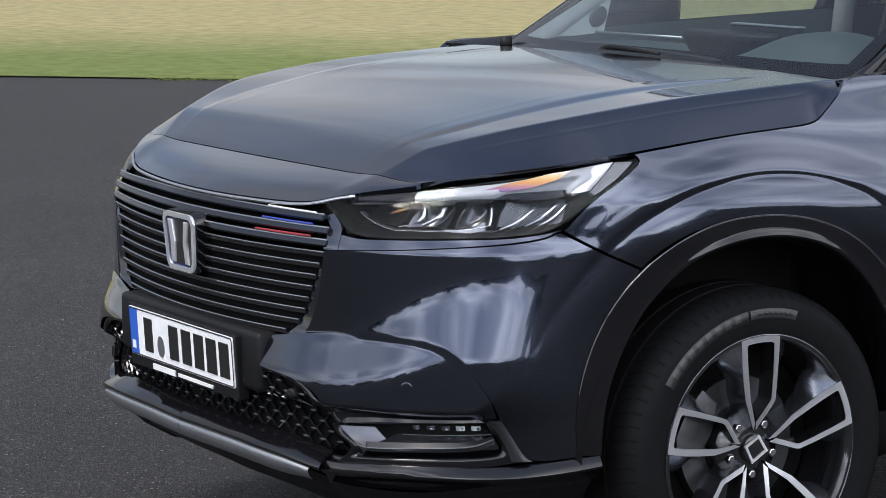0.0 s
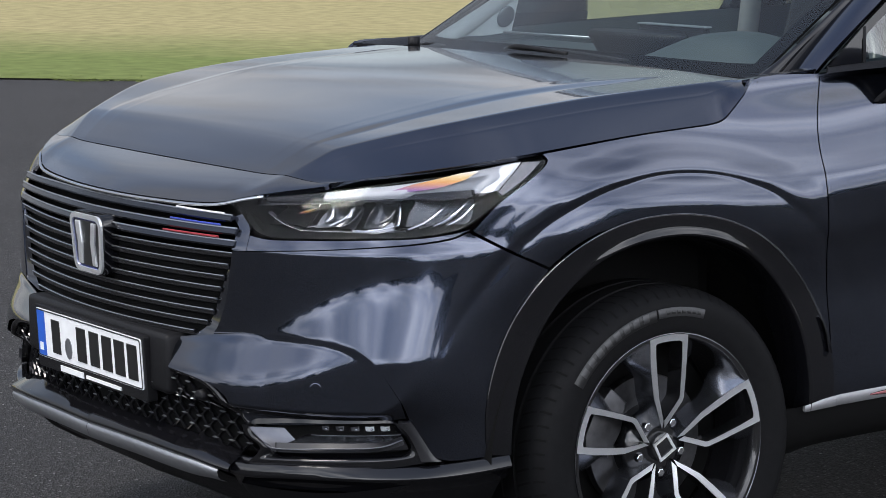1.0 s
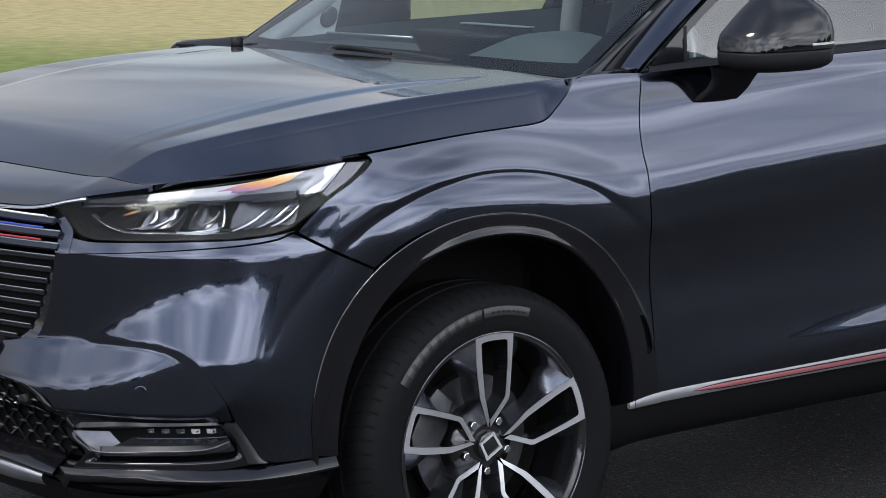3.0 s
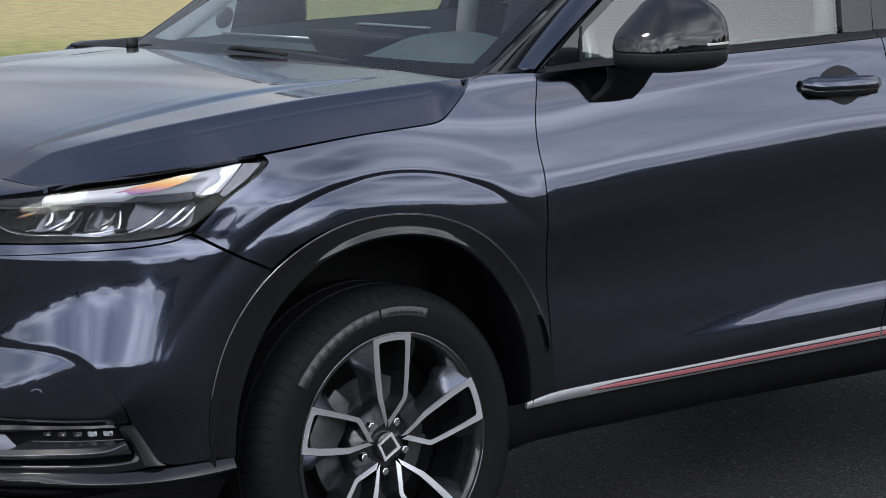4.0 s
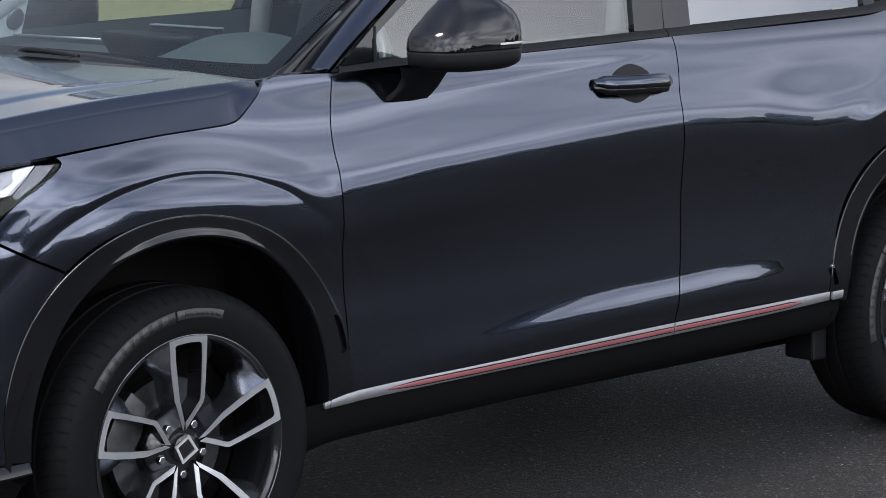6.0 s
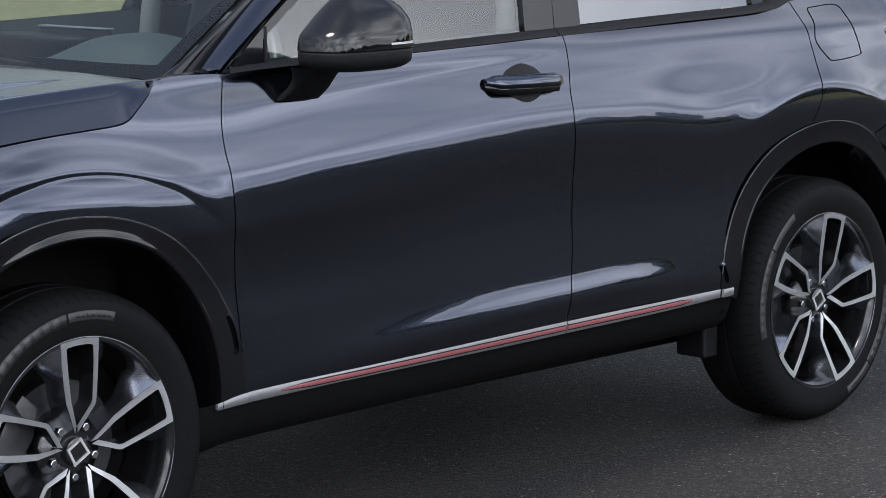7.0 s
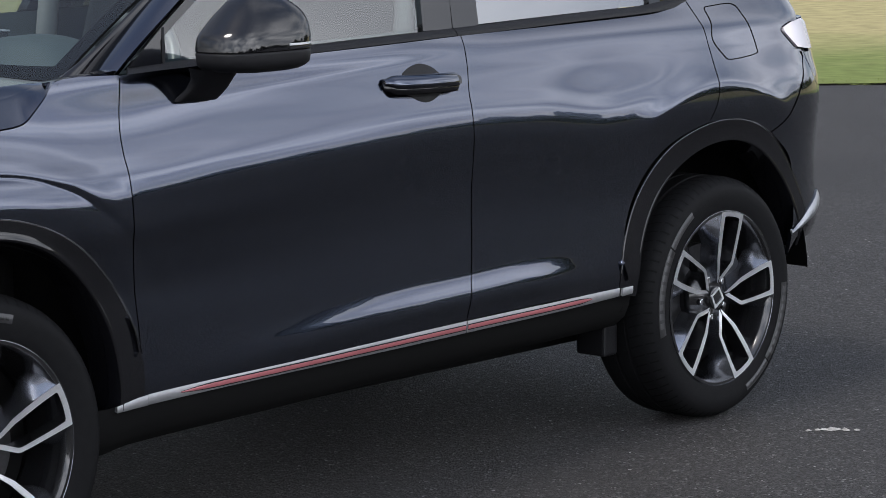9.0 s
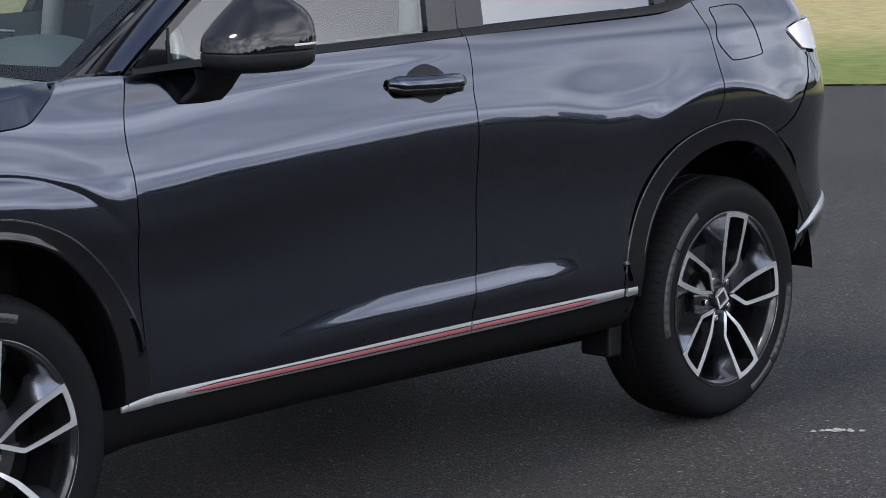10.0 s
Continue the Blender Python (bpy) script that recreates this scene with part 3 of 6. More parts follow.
uu, vv = np.linspace(0.002, 0.998, 160), np.concatenate([np.linspace(0, 0.44, 30, endpoint=False), np.linspace(0.44, 0.80, 80, endpoint=False), np.linspace(0.80, 0.997, 30)])
half = hood_point(uu[:, None], vv[None, :])
for _ in range(8):   # rounded creases
    half[:, 1:-1, 2] = (half[:, :-2, 2] + 2 * half[:, 1:-1, 2] + half[:, 2:, 2]) / 4
    half[:, 0, 2] = half[:, 1, 2]
shell("hood", np.concatenate([flip(half)[:, :0:-1], half], 1), PAINT, car, "sculpted grey-blue bonnet with creased sides", out=(0, 0, 0.3))

# the painted nose under the bonnet's front edge
front = hood_point(np.full(60, 0.0), np.linspace(0, 1, 60))
lip = catmull([(-0.850, 0.20, 0.873), (-0.862, 0, 0.872), (-0.850, -0.20, 0.873), (-0.820, -0.40, 0.879), *body([0.520, 0.600, 0.680, 0.722], [0.898, 0.9105, 0.9205, 0.926], 0.003).tolist()], 400)
lip = lip[np.abs(lip[:, 1]).argmin():]
lip[0, 1] = 0.0
lip = lip[np.linspace(0, len(lip) - 1, 60).astype(int)]
nose = []
for k in range(14):
    t = k / 13
    nose.append(lip * (1 - t) + front * t + np.array([-0.014, 0, 0.005]) * math.sin(math.pi * t) * (1 - np.linspace(0, 1, 60)[:, None] ** 2) ** 1.5)
nose = np.stack(nose, 1)
shell("nose_panel", np.concatenate([flip(nose)[:0:-1], nose], 0), PAINT, car, "painted nose strip above the grille", out=(0, 0, 0.5))


# wheel arch cladding: rings of gloss black
def cladding(cx, outer, inner, name, lo, hi, lip):
    ang = np.radians(np.linspace(lo, hi, 100))
    ro, ri = outer(np.degrees(ang)), inner(np.degrees(ang))
    rows = []
    for t, out in ((0.0, 0.0012), (0.012, 0.0026), (0.03, 0.0031), (0.06, 0.0032), (0.2, 0.0034), (0.5, 0.0038), (0.66, 0.0045), (0.76, 0.0066), (0.83, 0.0084), (0.88, 0.0086), (0.94, 0.0060), (1.0, 0.0), (1.03, -0.04), (1.06, -0.09)):
        r = ro + (ri - ro) * min(t, 1.0) - max(t - 1, 0) * 0.1
        x, z = cx + r * np.cos(ang), 0.341 + r * np.sin(ang)
        crown = smooth(128, 108, np.degrees(ang)) * smooth(40, 72, np.degrees(ang))
        rows.append(body(np.interp(x, PLAN[:, 0], PLAN_S), z, 0.0038 + (out - 0.0038) * lip * crown if 0.55 < t < 0.9 else out))
    shell(name, np.stack(rows, 1), PIANO, car, "gloss black wheel arch cladding", 0.01, True)
    # the gleam on the cladding's edge, added as a thin pale tube
    for flank in (lambda p: p, flip):
        seen = (np.degrees(ang) > 18) & (np.degrees(ang) < 142)
        tube("arch_gleam", flank(rows[0][seen] + np.array([0, -0.004, 0])), 0.0008, SMOKE, car, "thin bright gleam along the edge, added as a line", 6)


cladding(0.0, spline([-4, 5, 17, 30, 42.6, 67, 85, 112, 130, 148, 172, 184], [0.454, 0.457, 0.474, 0.484, 0.490, 0.495, 0.498, 0.507, 0.501, 0.486, 0.450, 0.42]),
         spline([-4, 17, 48, 85, 107, 150, 184], [0.375, 0.400, 0.436, 0.449, 0.450, 0.41, 0.38]), "front_cladding", 5, 175, 1.0)
cladding(2.62, spline([-10, 40, 68, 85, 105, 120, 143, 155, 170, 186], [0.47, 0.48, 0.50, 0.502, 0.506, 0.512, 0.508, 0.503, 0.488, 0.475]),
         spline([-10, 40, 85, 130, 186], [0.40, 0.425, 0.44, 0.435, 0.40]), "rear_cladding", 14, 172, 0.35)

# sills
SILLSILVER = material("sill_silver", (0.32, 0.32, 0.33), 0.8, 0.5, 0.0, 0.06, 60.0)
sx = np.linspace(1.885, 3.70, 80)
st = spline([1.885, 1.967, 2.385, 3.035, 3.652, 3.70], [0.388, 0.400, 0.409, 0.423, 0.429, 0.430])
sb = spline([1.885, 1.986, 3.038, 3.692, 3.70], [0.373, 0.377, 0.392, 0.408, 0.409])
for name, a, b in (("sill_trim", 1.885, 1.975), ("sill_trim", 1.978, 3.033), ("sill_trim", 3.037, 3.655), ("sill_trim", 3.657, 3.700)):
    s = np.linspace(a, b, 40)
    rows = [body(s, st(s) + (sb(s) - st(s)) * t, p + 0.003 * (a < 1.9) + 0.008 * (a > 3.65)) for t, p in ((0, 0.0012), (0.05, 0.0022), (0.5, 0.0024), (0.95, 0.0022), (1, 0.0012))]
    shell(name, np.stack(rows, 1), SILLSILVER, car, "satin silver sill trim strip", 0.008, True)
for a, b in ((2.075, 3.031), (3.039, 3.535)):
    s = np.linspace(a, b, 60)
    c = st(s) + (sb(s) - st(s)) * 0.52
    open_a = np.clip((s - a) / 0.10, 0.05, 1) if a < 3 else 1.0
    open_b = np.clip((b - s) / 0.05, 0.05, 1) if b > 3.1 else 1.0
    h = 0.0050 * np.sqrt(open_a * open_b)
    for k, (grow, p, m, nm) in enumerate(((1.55, 0.0026, BLACK, "insert_border"), (1.0, 0.0032, RED, "red_insert"))):
        shell(nm, np.stack([body(s, c - h * grow, p), body(s, c - h * grow * 0.5, p + 0.0006), body(s, c + h * grow * 0.5, p + 0.0006), body(s, c + h * grow, p)], 1), m, car, "muted red insert in the sill trim" if k else "", 0.003, True)
s = np.linspace(1.80, 3.72, 60)
rows = [body(s, st(s) - 0.004, -0.006)]
for dz, p in ((0.03, -0.006), (0.06, -0.012), (0.09, -0.026), (0.12, -0.060), (0.130, -0.11), (0.133, -0.3)):
    q = body(s, np.full(60, 0.37), p)
    q[:, 2] = st(s) - dz
    rows.append(q)
shell("sill", np.stack(rows, 1), DARK, car, "black plastic sill under the doors", 0.0, True)

# dark liner behind the joints
g_s, g_z = np.linspace(0, 4.9, 300), np.linspace(0.38, 1.08, 60)
G = body(g_s[:, None], g_z[None, :], -0.022)
keep = lambda p: all(math.hypot(p[0] - cx, p[2] - 0.341) > 0.46 for cx in (0.0, 2.62)) and not (p[2] > 0.78 and p[0] < 0.32) and not (p[0] > 2.95 and p[2] < 0.46)
idx = np.arange(300 * 60).reshape(300, 60)
faces = [tuple(int(q) for q in (idx[i, j], idx[i + 1, j], idx[i + 1, j + 1], idx[i, j + 1])) for i in range(299) for j in range(59) if keep(G[i, j]) and keep(G[i + 1, j + 1]) and keep(G[i, j + 1]) and keep(G[i + 1, j])]
V = G.reshape(-1, 3)
mesh("inner_shell", V, faces, DARK, car)
mesh("inner_shell", flip(V), faces, DARK, car)
# wheel wells and underbody
for cx in (0.0, 2.62):
    for side in (-1, 1):
        ang = np.radians(np.linspace(4, 178, 40))
        P = np.stack([np.stack([cx + r * np.cos(ang), np.full(40, side * y), 0.341 + r * np.sin(ang)], 1) for y, r in ((0.86, 0.44), (0.84, 0.455), (0.55, 0.455), (0.52, 0.0))], 1)
        shell("wheel_well", P, DARK, car, "", 0.0, out=(cx, side * 5, 0.341))
for side in (-1, 1):
    part("wheel_flap", box_bm(2.19, 2.25, side * 0.74 - 0.05, side * 0.74 + 0.05, 0.222, 0.31, 0.008), BLACK, car, "small black air flap before the rear wheel")
part("engine_bay", box_bm(-0.60, 0.30, -0.66, 0.66, 0.35, 0.89, 0.05), DARK, car)
part("underbody", box_bm(-0.62, 3.10, -0.58, 0.58, 0.22, 0.32, 0.02), DARK, car)

# ---- glass, pillars and roof ----
def bowl(points_a, points_b, n=30, m=12, bulge=(0, 0, 0)):
    """A grid between two lines, swelling by bulge in the middle."""
    a, b = catmull(points_a, n), catmull(points_b, n)
    t = np.linspace(0, 1, m)
    return np.stack([a * (1 - k) + b * k + np.array(bulge) * math.sin(math.pi * k) for k in t], 1)


def screen(u, v, lift=0.0):
    """The windscreen: u from -1 (near side) to 1, v from the base up."""
    u, v = np.broadcast_arrays(np.asarray(u, float), np.asarray(v, float))
    w = 0.706 - 0.125 * v
    x = 0.315 + 0.058 * u ** 2 + v * (0.755 + 0.03 * u ** 2)
    z = 1.088 + 0.012 * (1 - u ** 2) + v * 0.42 + 0.022 * np.sin(np.pi * np.clip(v, 0, 1)) + lift * 0.85
    return np.stack([x - lift * 0.5, w * u, z], -1)


U, Vv = np.linspace(-1, 1, 40)[:, None], np.linspace(0, 1, 30)[None, :]
pane = shell("windscreen", screen(U, Vv), GLASS, car, "clear windscreen glass with sky reflections", 0.0, out=(1.2, 0, 0.6))
pane.visible_shadow = False
FRIT = material("black_glass_band", (0.004, 0.004, 0.0045), 0.0, 0.9, 0.0, spec=0.0)
shell("windscreen_band", screen(U, 0.003 + (0.052 + 0.02 * np.abs(U) ** 8) * np.linspace(0, 1, 8)[None, :], -0.006), FRIT, car, "black border along the glass foot", 0.0, out=(1.2, 0, 0.6))
for side in (-1, 1):
    P = screen(side * (1 - (0.075 if side < 0 else 0.040) * np.linspace(0, 1, 6)[None, :]), np.linspace(0, 1, 30)[:, None], -0.006)
    shell("windscreen_band", P, FRIT, car, "", 0.0, out=(1.2, 0, 0.6))

lean_y = lambda z, y0=0.79, k=0.42: -(y0 - k * (z - 1.13))
a_in = [(0.372, -0.704, 1.092), (0.515, -0.690, 1.163), (0.663, -0.664, 1.249), (0.90, -0.615, 1.40), (1.10, -0.582, 1.505)]
a_mid = [(0.430, -0.722, 1.082), (0.532, -0.706, 1.160), (0.676, -0.683, 1.258), (0.92, -0.640, 1.41), (1.12, -0.600, 1.52)]
a_out = [(0.450, -0.790, 1.088), (0.545, -0.776, 1.156), (0.700, -0.745, 1.250), (0.95, -0.690, 1.40), (1.16, -0.640, 1.505)]
shell("pillar_cover", bowl(a_in, a_mid, 40, 8, (-0.006, -0.004, 0.010)), PIANO, car, "black moulding beside the windscreen", 0.01, True)
shell("a_pillar", bowl(a_mid, a_out, 40, 10, (-0.003, -0.003, 0.004)), PAINT, car, "painted windscreen pillar", 0.012, True)
# scuttle between bonnet and windscreen
shell("cowl", bowl([(0.318, -0.72, 1.078), (0.300, -0.4, 1.082), (0.296, 0, 1.084), (0.300, 0.4, 1.082), (0.318, 0.72, 1.078)], [(0.40, -0.72, 1.087), (0.34, -0.4, 1.094), (0.33, 0, 1.097), (0.34, 0.4, 1.094), (0.40, 0.72, 1.087)], 40, 6), BLACK, car, "black scuttle panel", 0.01, out=(0.3, 0, 0.5))
for side in (-1, 1):
    P = bowl([(0.255, side * 0.80, 1.098), (0.36, side * 0.80, 1.106), (0.47, side * 0.792, 1.111)], [(0.33, side * 0.70, 1.090), (0.41, side * 0.71, 1.098), (0.466, side * 0.722, 1.106)], 20, 6, (0, 0, 0.003))
    shell("fender_cap", P, PAINT if side < 0 else BLACK, car, "", 0.006, out=(0.3, 0, 0.5))
# wipers
for y0, x0, dz in ((0.20, 0.345, 0.010), (0.66, 0.380, -0.010)):
    w = new("wiper")
    w.parent = car
    w["label"] = "black windscreen wiper lying on the glass foot"
    tube("wiper_arm", catmull([(x0 + 0.01, y0 + 0.04, 1.092 + dz), (x0, y0 - 0.02, 1.106 + dz), (x0 - 0.005, y0 - 0.12, 1.106 + dz), (x0 - 0.01, y0 - 0.25, 1.101 + dz)], 14), np.linspace(0.008, 0.005, 14), BLACK, w)
    tube("wiper_blade", catmull([(x0 + 0.014, y0 - 0.02, 1.106 + dz), (x0 + 0.006, y0 - 0.25, 1.104 + dz), (x0, y0 - 0.48, 1.096 + dz)], 16), 0.004, BLACK, w)
tube("washer_cap", [(0.352, 0.655, 1.085), (0.352, 0.655, 1.118)], 0.016, BLACK, car)

# belt mouldings and the frames of the doors
lo = [(0.474, -0.822, 1.101), (0.672, -0.824, 1.108), (1.059, -0.816, 1.116), (1.580, -0.806, 1.128)]
hi = [(0.505, -0.788, 1.116), (0.682, -0.790, 1.122), (1.069, -0.792, 1.133), (1.580, -0.790, 1.146)]
shell("belt_moulding", bowl(lo, hi, 40, 6, (0, -0.004, 0)), BLACK, car, "black moulding along the window foot", 0.012, True)
lo = [(1.584, -0.806, 1.126), (2.0, -0.806, 1.138), (2.427, -0.800, 1.150), (2.56, -0.79, 1.174)]
hi = [(1.584, -0.790, 1.146), (2.0, -0.788, 1.158), (2.389, -0.783, 1.169), (2.55, -0.775, 1.192)]
shell("belt_moulding", bowl(lo, hi, 40, 6, (0, -0.004, 0)), BLACK, car, "", 0.012, True)


def leaning(outline_low, outline_high, y0=0.786, k=0.42, n=24, m=14, out=0.0):
    a, b = catmull(outline_low, n), catmull(outline_high, n)
    rows = []
    for t in np.linspace(0, 1, m):
        q = a * (1 - t) + b * t
        z = q[:, 1]
        rows.append(np.stack([q[:, 0], lean_y(z, y0 + out) + 0.05 * (z - 1.13) ** 2, z], 1))
    return np.stack(rows, 1)


def pillar(name, foot, head, width, mat, out=0.004, label=""):
    a = [(foot[0], foot[1]), ((foot[0] + head[0]) / 2, (foot[1] + head[1]) / 2), head]
    b = [(x + width, z) for x, z in a]
    return shell(name, leaning(a, b, n=14, m=4, out=out), mat, car, label, 0.03, True)


# front side window: sail piece, frame, glass
shell("window_frame", leaning([(0.505, 1.116), (0.70, 1.235), (1.16, 1.49), (1.52, 1.52)], [(0.535, 1.116), (0.735, 1.235), (1.18, 1.465), (1.52, 1.495)], m=4, out=0.004), PIANO, car, "black window frame", 0.02, True)
shell("sail_panel", leaning([(0.536, 1.117), (0.57, 1.117), (0.602, 1.118)], [(0.545, 1.123), (0.59, 1.150), (0.622, 1.178)], m=6, out=0.003), PIANO, car, "gloss black mirror sail", 0.02, True)
pillar("window_post", (0.604, 1.118), (0.632, 1.196), 0.008, BLACK, 0.005)
shell("front_window", leaning([(0.610, 1.118), (1.0, 1.130), (1.49, 1.142)], [(0.66, 1.20), (1.16, 1.47), (1.56, 1.50)], out=-0.006), SIDEGLASS, car, "tinted front side window", 0.0, True)
pillar("b_pillar", (1.478, 1.144), (1.60, 1.50), 0.108, PIANO, 0.004, "gloss black door pillar")
pillar("b_pillar", (1.590, 1.146), (1.70, 1.50), 0.098, PIANO, 0.004)
shell("rear_window", leaning([(1.686, 1.149), (2.0, 1.157), (2.407, 1.166)], [(1.79, 1.50), (2.1, 1.50), (2.50, 1.42)], out=-0.006), PRIVACY, car, "dark privacy glass reflecting the clouds", 0.0, True)
pillar("window_post", (2.405, 1.166), (2.50, 1.42), 0.05, PIANO, 0.004)
shell("window_frame", leaning([(1.52, 1.52), (2.0, 1.515), (2.55, 1.43)], [(1.52, 1.495), (2.0, 1.49), (2.53, 1.405)], m=4, out=0.004), PIANO, car, "", 0.02, True)
# rear quarter above the shoulder, roof, rear end
q_low = [(2.553, -0.786, 1.176), (2.75, -0.780, 1.182), (2.95, -0.765, 1.182), (3.08, -0.735, 1.172)]
q_high = [(2.56, -0.66, 1.44), (2.75, -0.64, 1.43), (2.92, -0.62, 1.38), (3.06, -0.62, 1.30)]
shell("rear_pillar", bowl(q_low, q_high, 30, 16, (0, -0.02, 0)), PAINT, car, "painted rear pillar", 0.012, True)
gx, gy = np.linspace(0, 1, 40)[:, None], np.linspace(-1, 1, 41)[None, :]
half_w = 0.60 + 0.04 * np.sin(np.pi * gx)
Z = 1.505 + 0.06 * np.sin(np.pi * (0.15 + 0.75 * gx)) - 0.09 * smooth(0.6, 1, gx) + 0.03 * (1 - gy ** 2)
shell("roof", np.stack([1.09 + gx * 1.86 - 0.06 * (1 - gy ** 2) * (1 - gx), half_w * gy, Z * np.ones_like(gy)], -1), PAINT, car, "painted roof", 0.02, out=(1.8, 0, 0.5))
shell("roof_rail", bowl([(1.13, -0.60, 1.515), (1.6, -0.632, 1.55), (2.1, -0.64, 1.555), (2.6, -0.63, 1.50), (2.95, -0.61, 1.43)], [(1.16, -0.645, 1.500), (1.6, -0.645, 1.525), (2.1, -0.655, 1.52), (2.56, -0.665, 1.45), (2.92, -0.625, 1.385)], 30, 5), PAINT, car, "", 0.02, True)
shell("rear_glass", bowl([(2.93, -0.60, 1.43), (2.96, 0, 1.47), (2.93, 0.60, 1.43)], [(3.25, -0.68, 1.08), (3.30, 0, 1.10), (3.25, 0.68, 1.08)], 20, 10), PRIVACY, car, "dark rear window", 0.0, out=(1.5, 0, 0.6))
shell("rear_pillar", bowl([(3.06, -0.62, 1.30), (3.07, -0.68, 1.24), (3.08, -0.735, 1.172)], [(3.10, -0.62, 1.27), (3.16, -0.665, 1.17), (3.23, -0.69, 1.09)], 10, 6), PAINT, car, "", 0.01, True)

# rear bumper, tailgate, lamps
panel("rear_bumper", PAINT, [(4.455, 0.42), (4.60, 0.455), (4.9, 0.46), (5.42, 0.46)], [(4.360, 0.788), (4.42, 0.81), (4.468, 0.844), (4.545, 0.93), (4.588, 1.002), (4.64, 1.003), (5.42, 0.99)], [(4.455, 0.42), (4.476, 0.505), (4.488, 0.565), (4.492, 0.62), (4.487, 0.67), (4.473, 0.705), (4.440, 0.737), (4.360, 0.788)], [(5.42, 0.46), (5.42, 0.99)], 90, 60, proud=0.002)
panel("rear_valance", BLACK, [(4.448, 0.400), (4.56, 0.438), (4.75, 0.430), (5.42, 0.40)], [(4.455, 0.42), (4.60, 0.455), (4.9, 0.46), (5.42, 0.46)], [(4.448, 0.400), (4.455, 0.42)], [(5.42, 0.40), (5.42, 0.46)], 60, 12, proud=lambda u, v: -0.004 - 0.05 * (1 - v))
panel("tailgate", PAINT, [(4.645, 0.99), (5.42, 0.995)], [(4.70, 1.10), (5.42, 1.10)], [(4.645, 0.99), (4.70, 1.10)], [(5.42, 0.995), (5.42, 1.10)], 40, 16, proud=0.0)
# the whitish reflection on the lens is put into its base colour
TAIL = material("tail_lamp_lens", (0.55, 0.50, 0.52), 0.3, 0.12, 1.0)
panel("tail_lamp", TAIL, [(4.548, 1.018), (4.64, 1.008), (4.80, 1.0)], [(4.545, 1.092), (4.631, 1.098), (4.70, 1.085), (4.80, 1.05)], [(4.548, 1.018), (4.505, 1.05), (4.483, 1.076), (4.545, 1.092)], [(4.80, 1.0), (4.80, 1.05)], 30, 20, proud=0.006, label="clear tail lamp, its whitish reflection in the lens colour")
panel("rear_trim", SATIN, [(4.463, 0.484), (4.54, 0.493), (4.62, 0.510), (4.70, 0.528)], [(4.465, 0.494), (4.53, 0.528), (4.59, 0.560), (4.70, 0.602)], [(4.463, 0.484), (4.465, 0.494)], [(4.70, 0.528), (4.718, 0.56), (4.70, 0.602)], 30, 8, proud=lambda u, v: 0.006 + 0.006 * np.sin(np.pi * v) + 0 * u, label="silver trim on the rear bumper")
FUEL = [(4.146, 1.152), (4.276, 1.154), (4.303, 1.12), (4.319, 1.069), (4.324, 1.03), (4.312, 1.014), (4.182, 1.006), (4.150, 1.02), (4.119, 1.064), (4.135, 1.11), (4.134, 1.145), (4.146, 1.152)]
f = catmull(FUEL, 90)
tube("fuel_flap_joint", body(f[:, 0], f[:, 1], 0.0002), 0.0016, DARK, car, "fuel flap joint", 6)

# door handles
for s0, s1, z0, z1 in ((2.771, 3.038, 1.030, 1.024),):
    # the shade of the handle's scoop, laid on as a flat dark disc
    c = catmull([(s0 + 0.075, 1.000), (s0 + 0.065, 1.030), (s0 + 0.085, 1.055), (s0 + 0.14, 1.071), (s0 + 0.19, 1.058), (s0 + 0.215, 1.030), (s0 + 0.20, 0.998), (s0 + 0.14, 0.978), (s0 + 0.075, 1.000)], 40)
    mid = c.mean(0)
    rows = [body(mid[0] + (c[:, 0] - mid[0]) * k, mid[1] + (c[:, 1] - mid[1]) * k, p) for k, p in ((1.0, 0.001), (0.93, 0.0015), (0.9, 0.002), (0.5, 0.002), (0.0, 0.002))]
    cup = shell("handle_recess_shade", np.stack(rows, 1), BLACK, car, "dark disc painting the shade of the recess behind the handle", 0.0, True)
    s = np.linspace(s0, s1, 30)
    zc = np.linspace(z0, z1, 30)
    h = 0.0165 * np.clip(np.minimum((s - s0) / 0.03, (s1 - s) / 0.02), 0.25, 1) ** 0.5
    arch = 0.012 + 0.030 * np.sin(np.pi * np.clip((s - s0) / (s1 - s0), 0, 1)) ** 0.45
    for nm, m, dz, ht, off in (("door_handle", PAINT, 0.004, 1.0, 0.0), ("door_handle_base", PIANO, -0.006, 1.25, -0.010)):
        rows = [body(s, zc + dz + h * ht * k, np.maximum(arch + off + p, 0.0015)) for k, p in ((-1, -0.016), (-0.95, -0.004), (-0.4, 0.002), (0.4, 0.001), (0.95, -0.006), (1, -0.016))]
        shell(nm, np.stack(rows, 1), m, car, "painted pull handle" if m is PAINT else "", 0.006, True)
    q = np.linspace(0, 2 * np.pi, 20)
    rows = [body(s1 - 0.022 + r * 0.9 * np.cos(q), z1 + 0.004 + r * 1.3 * np.sin(q), 0.0305) for r in (0.0085, 0.004, 0.0)]
    shell("key_hole", np.stack(rows, 1), INK, car, "", 0.0)


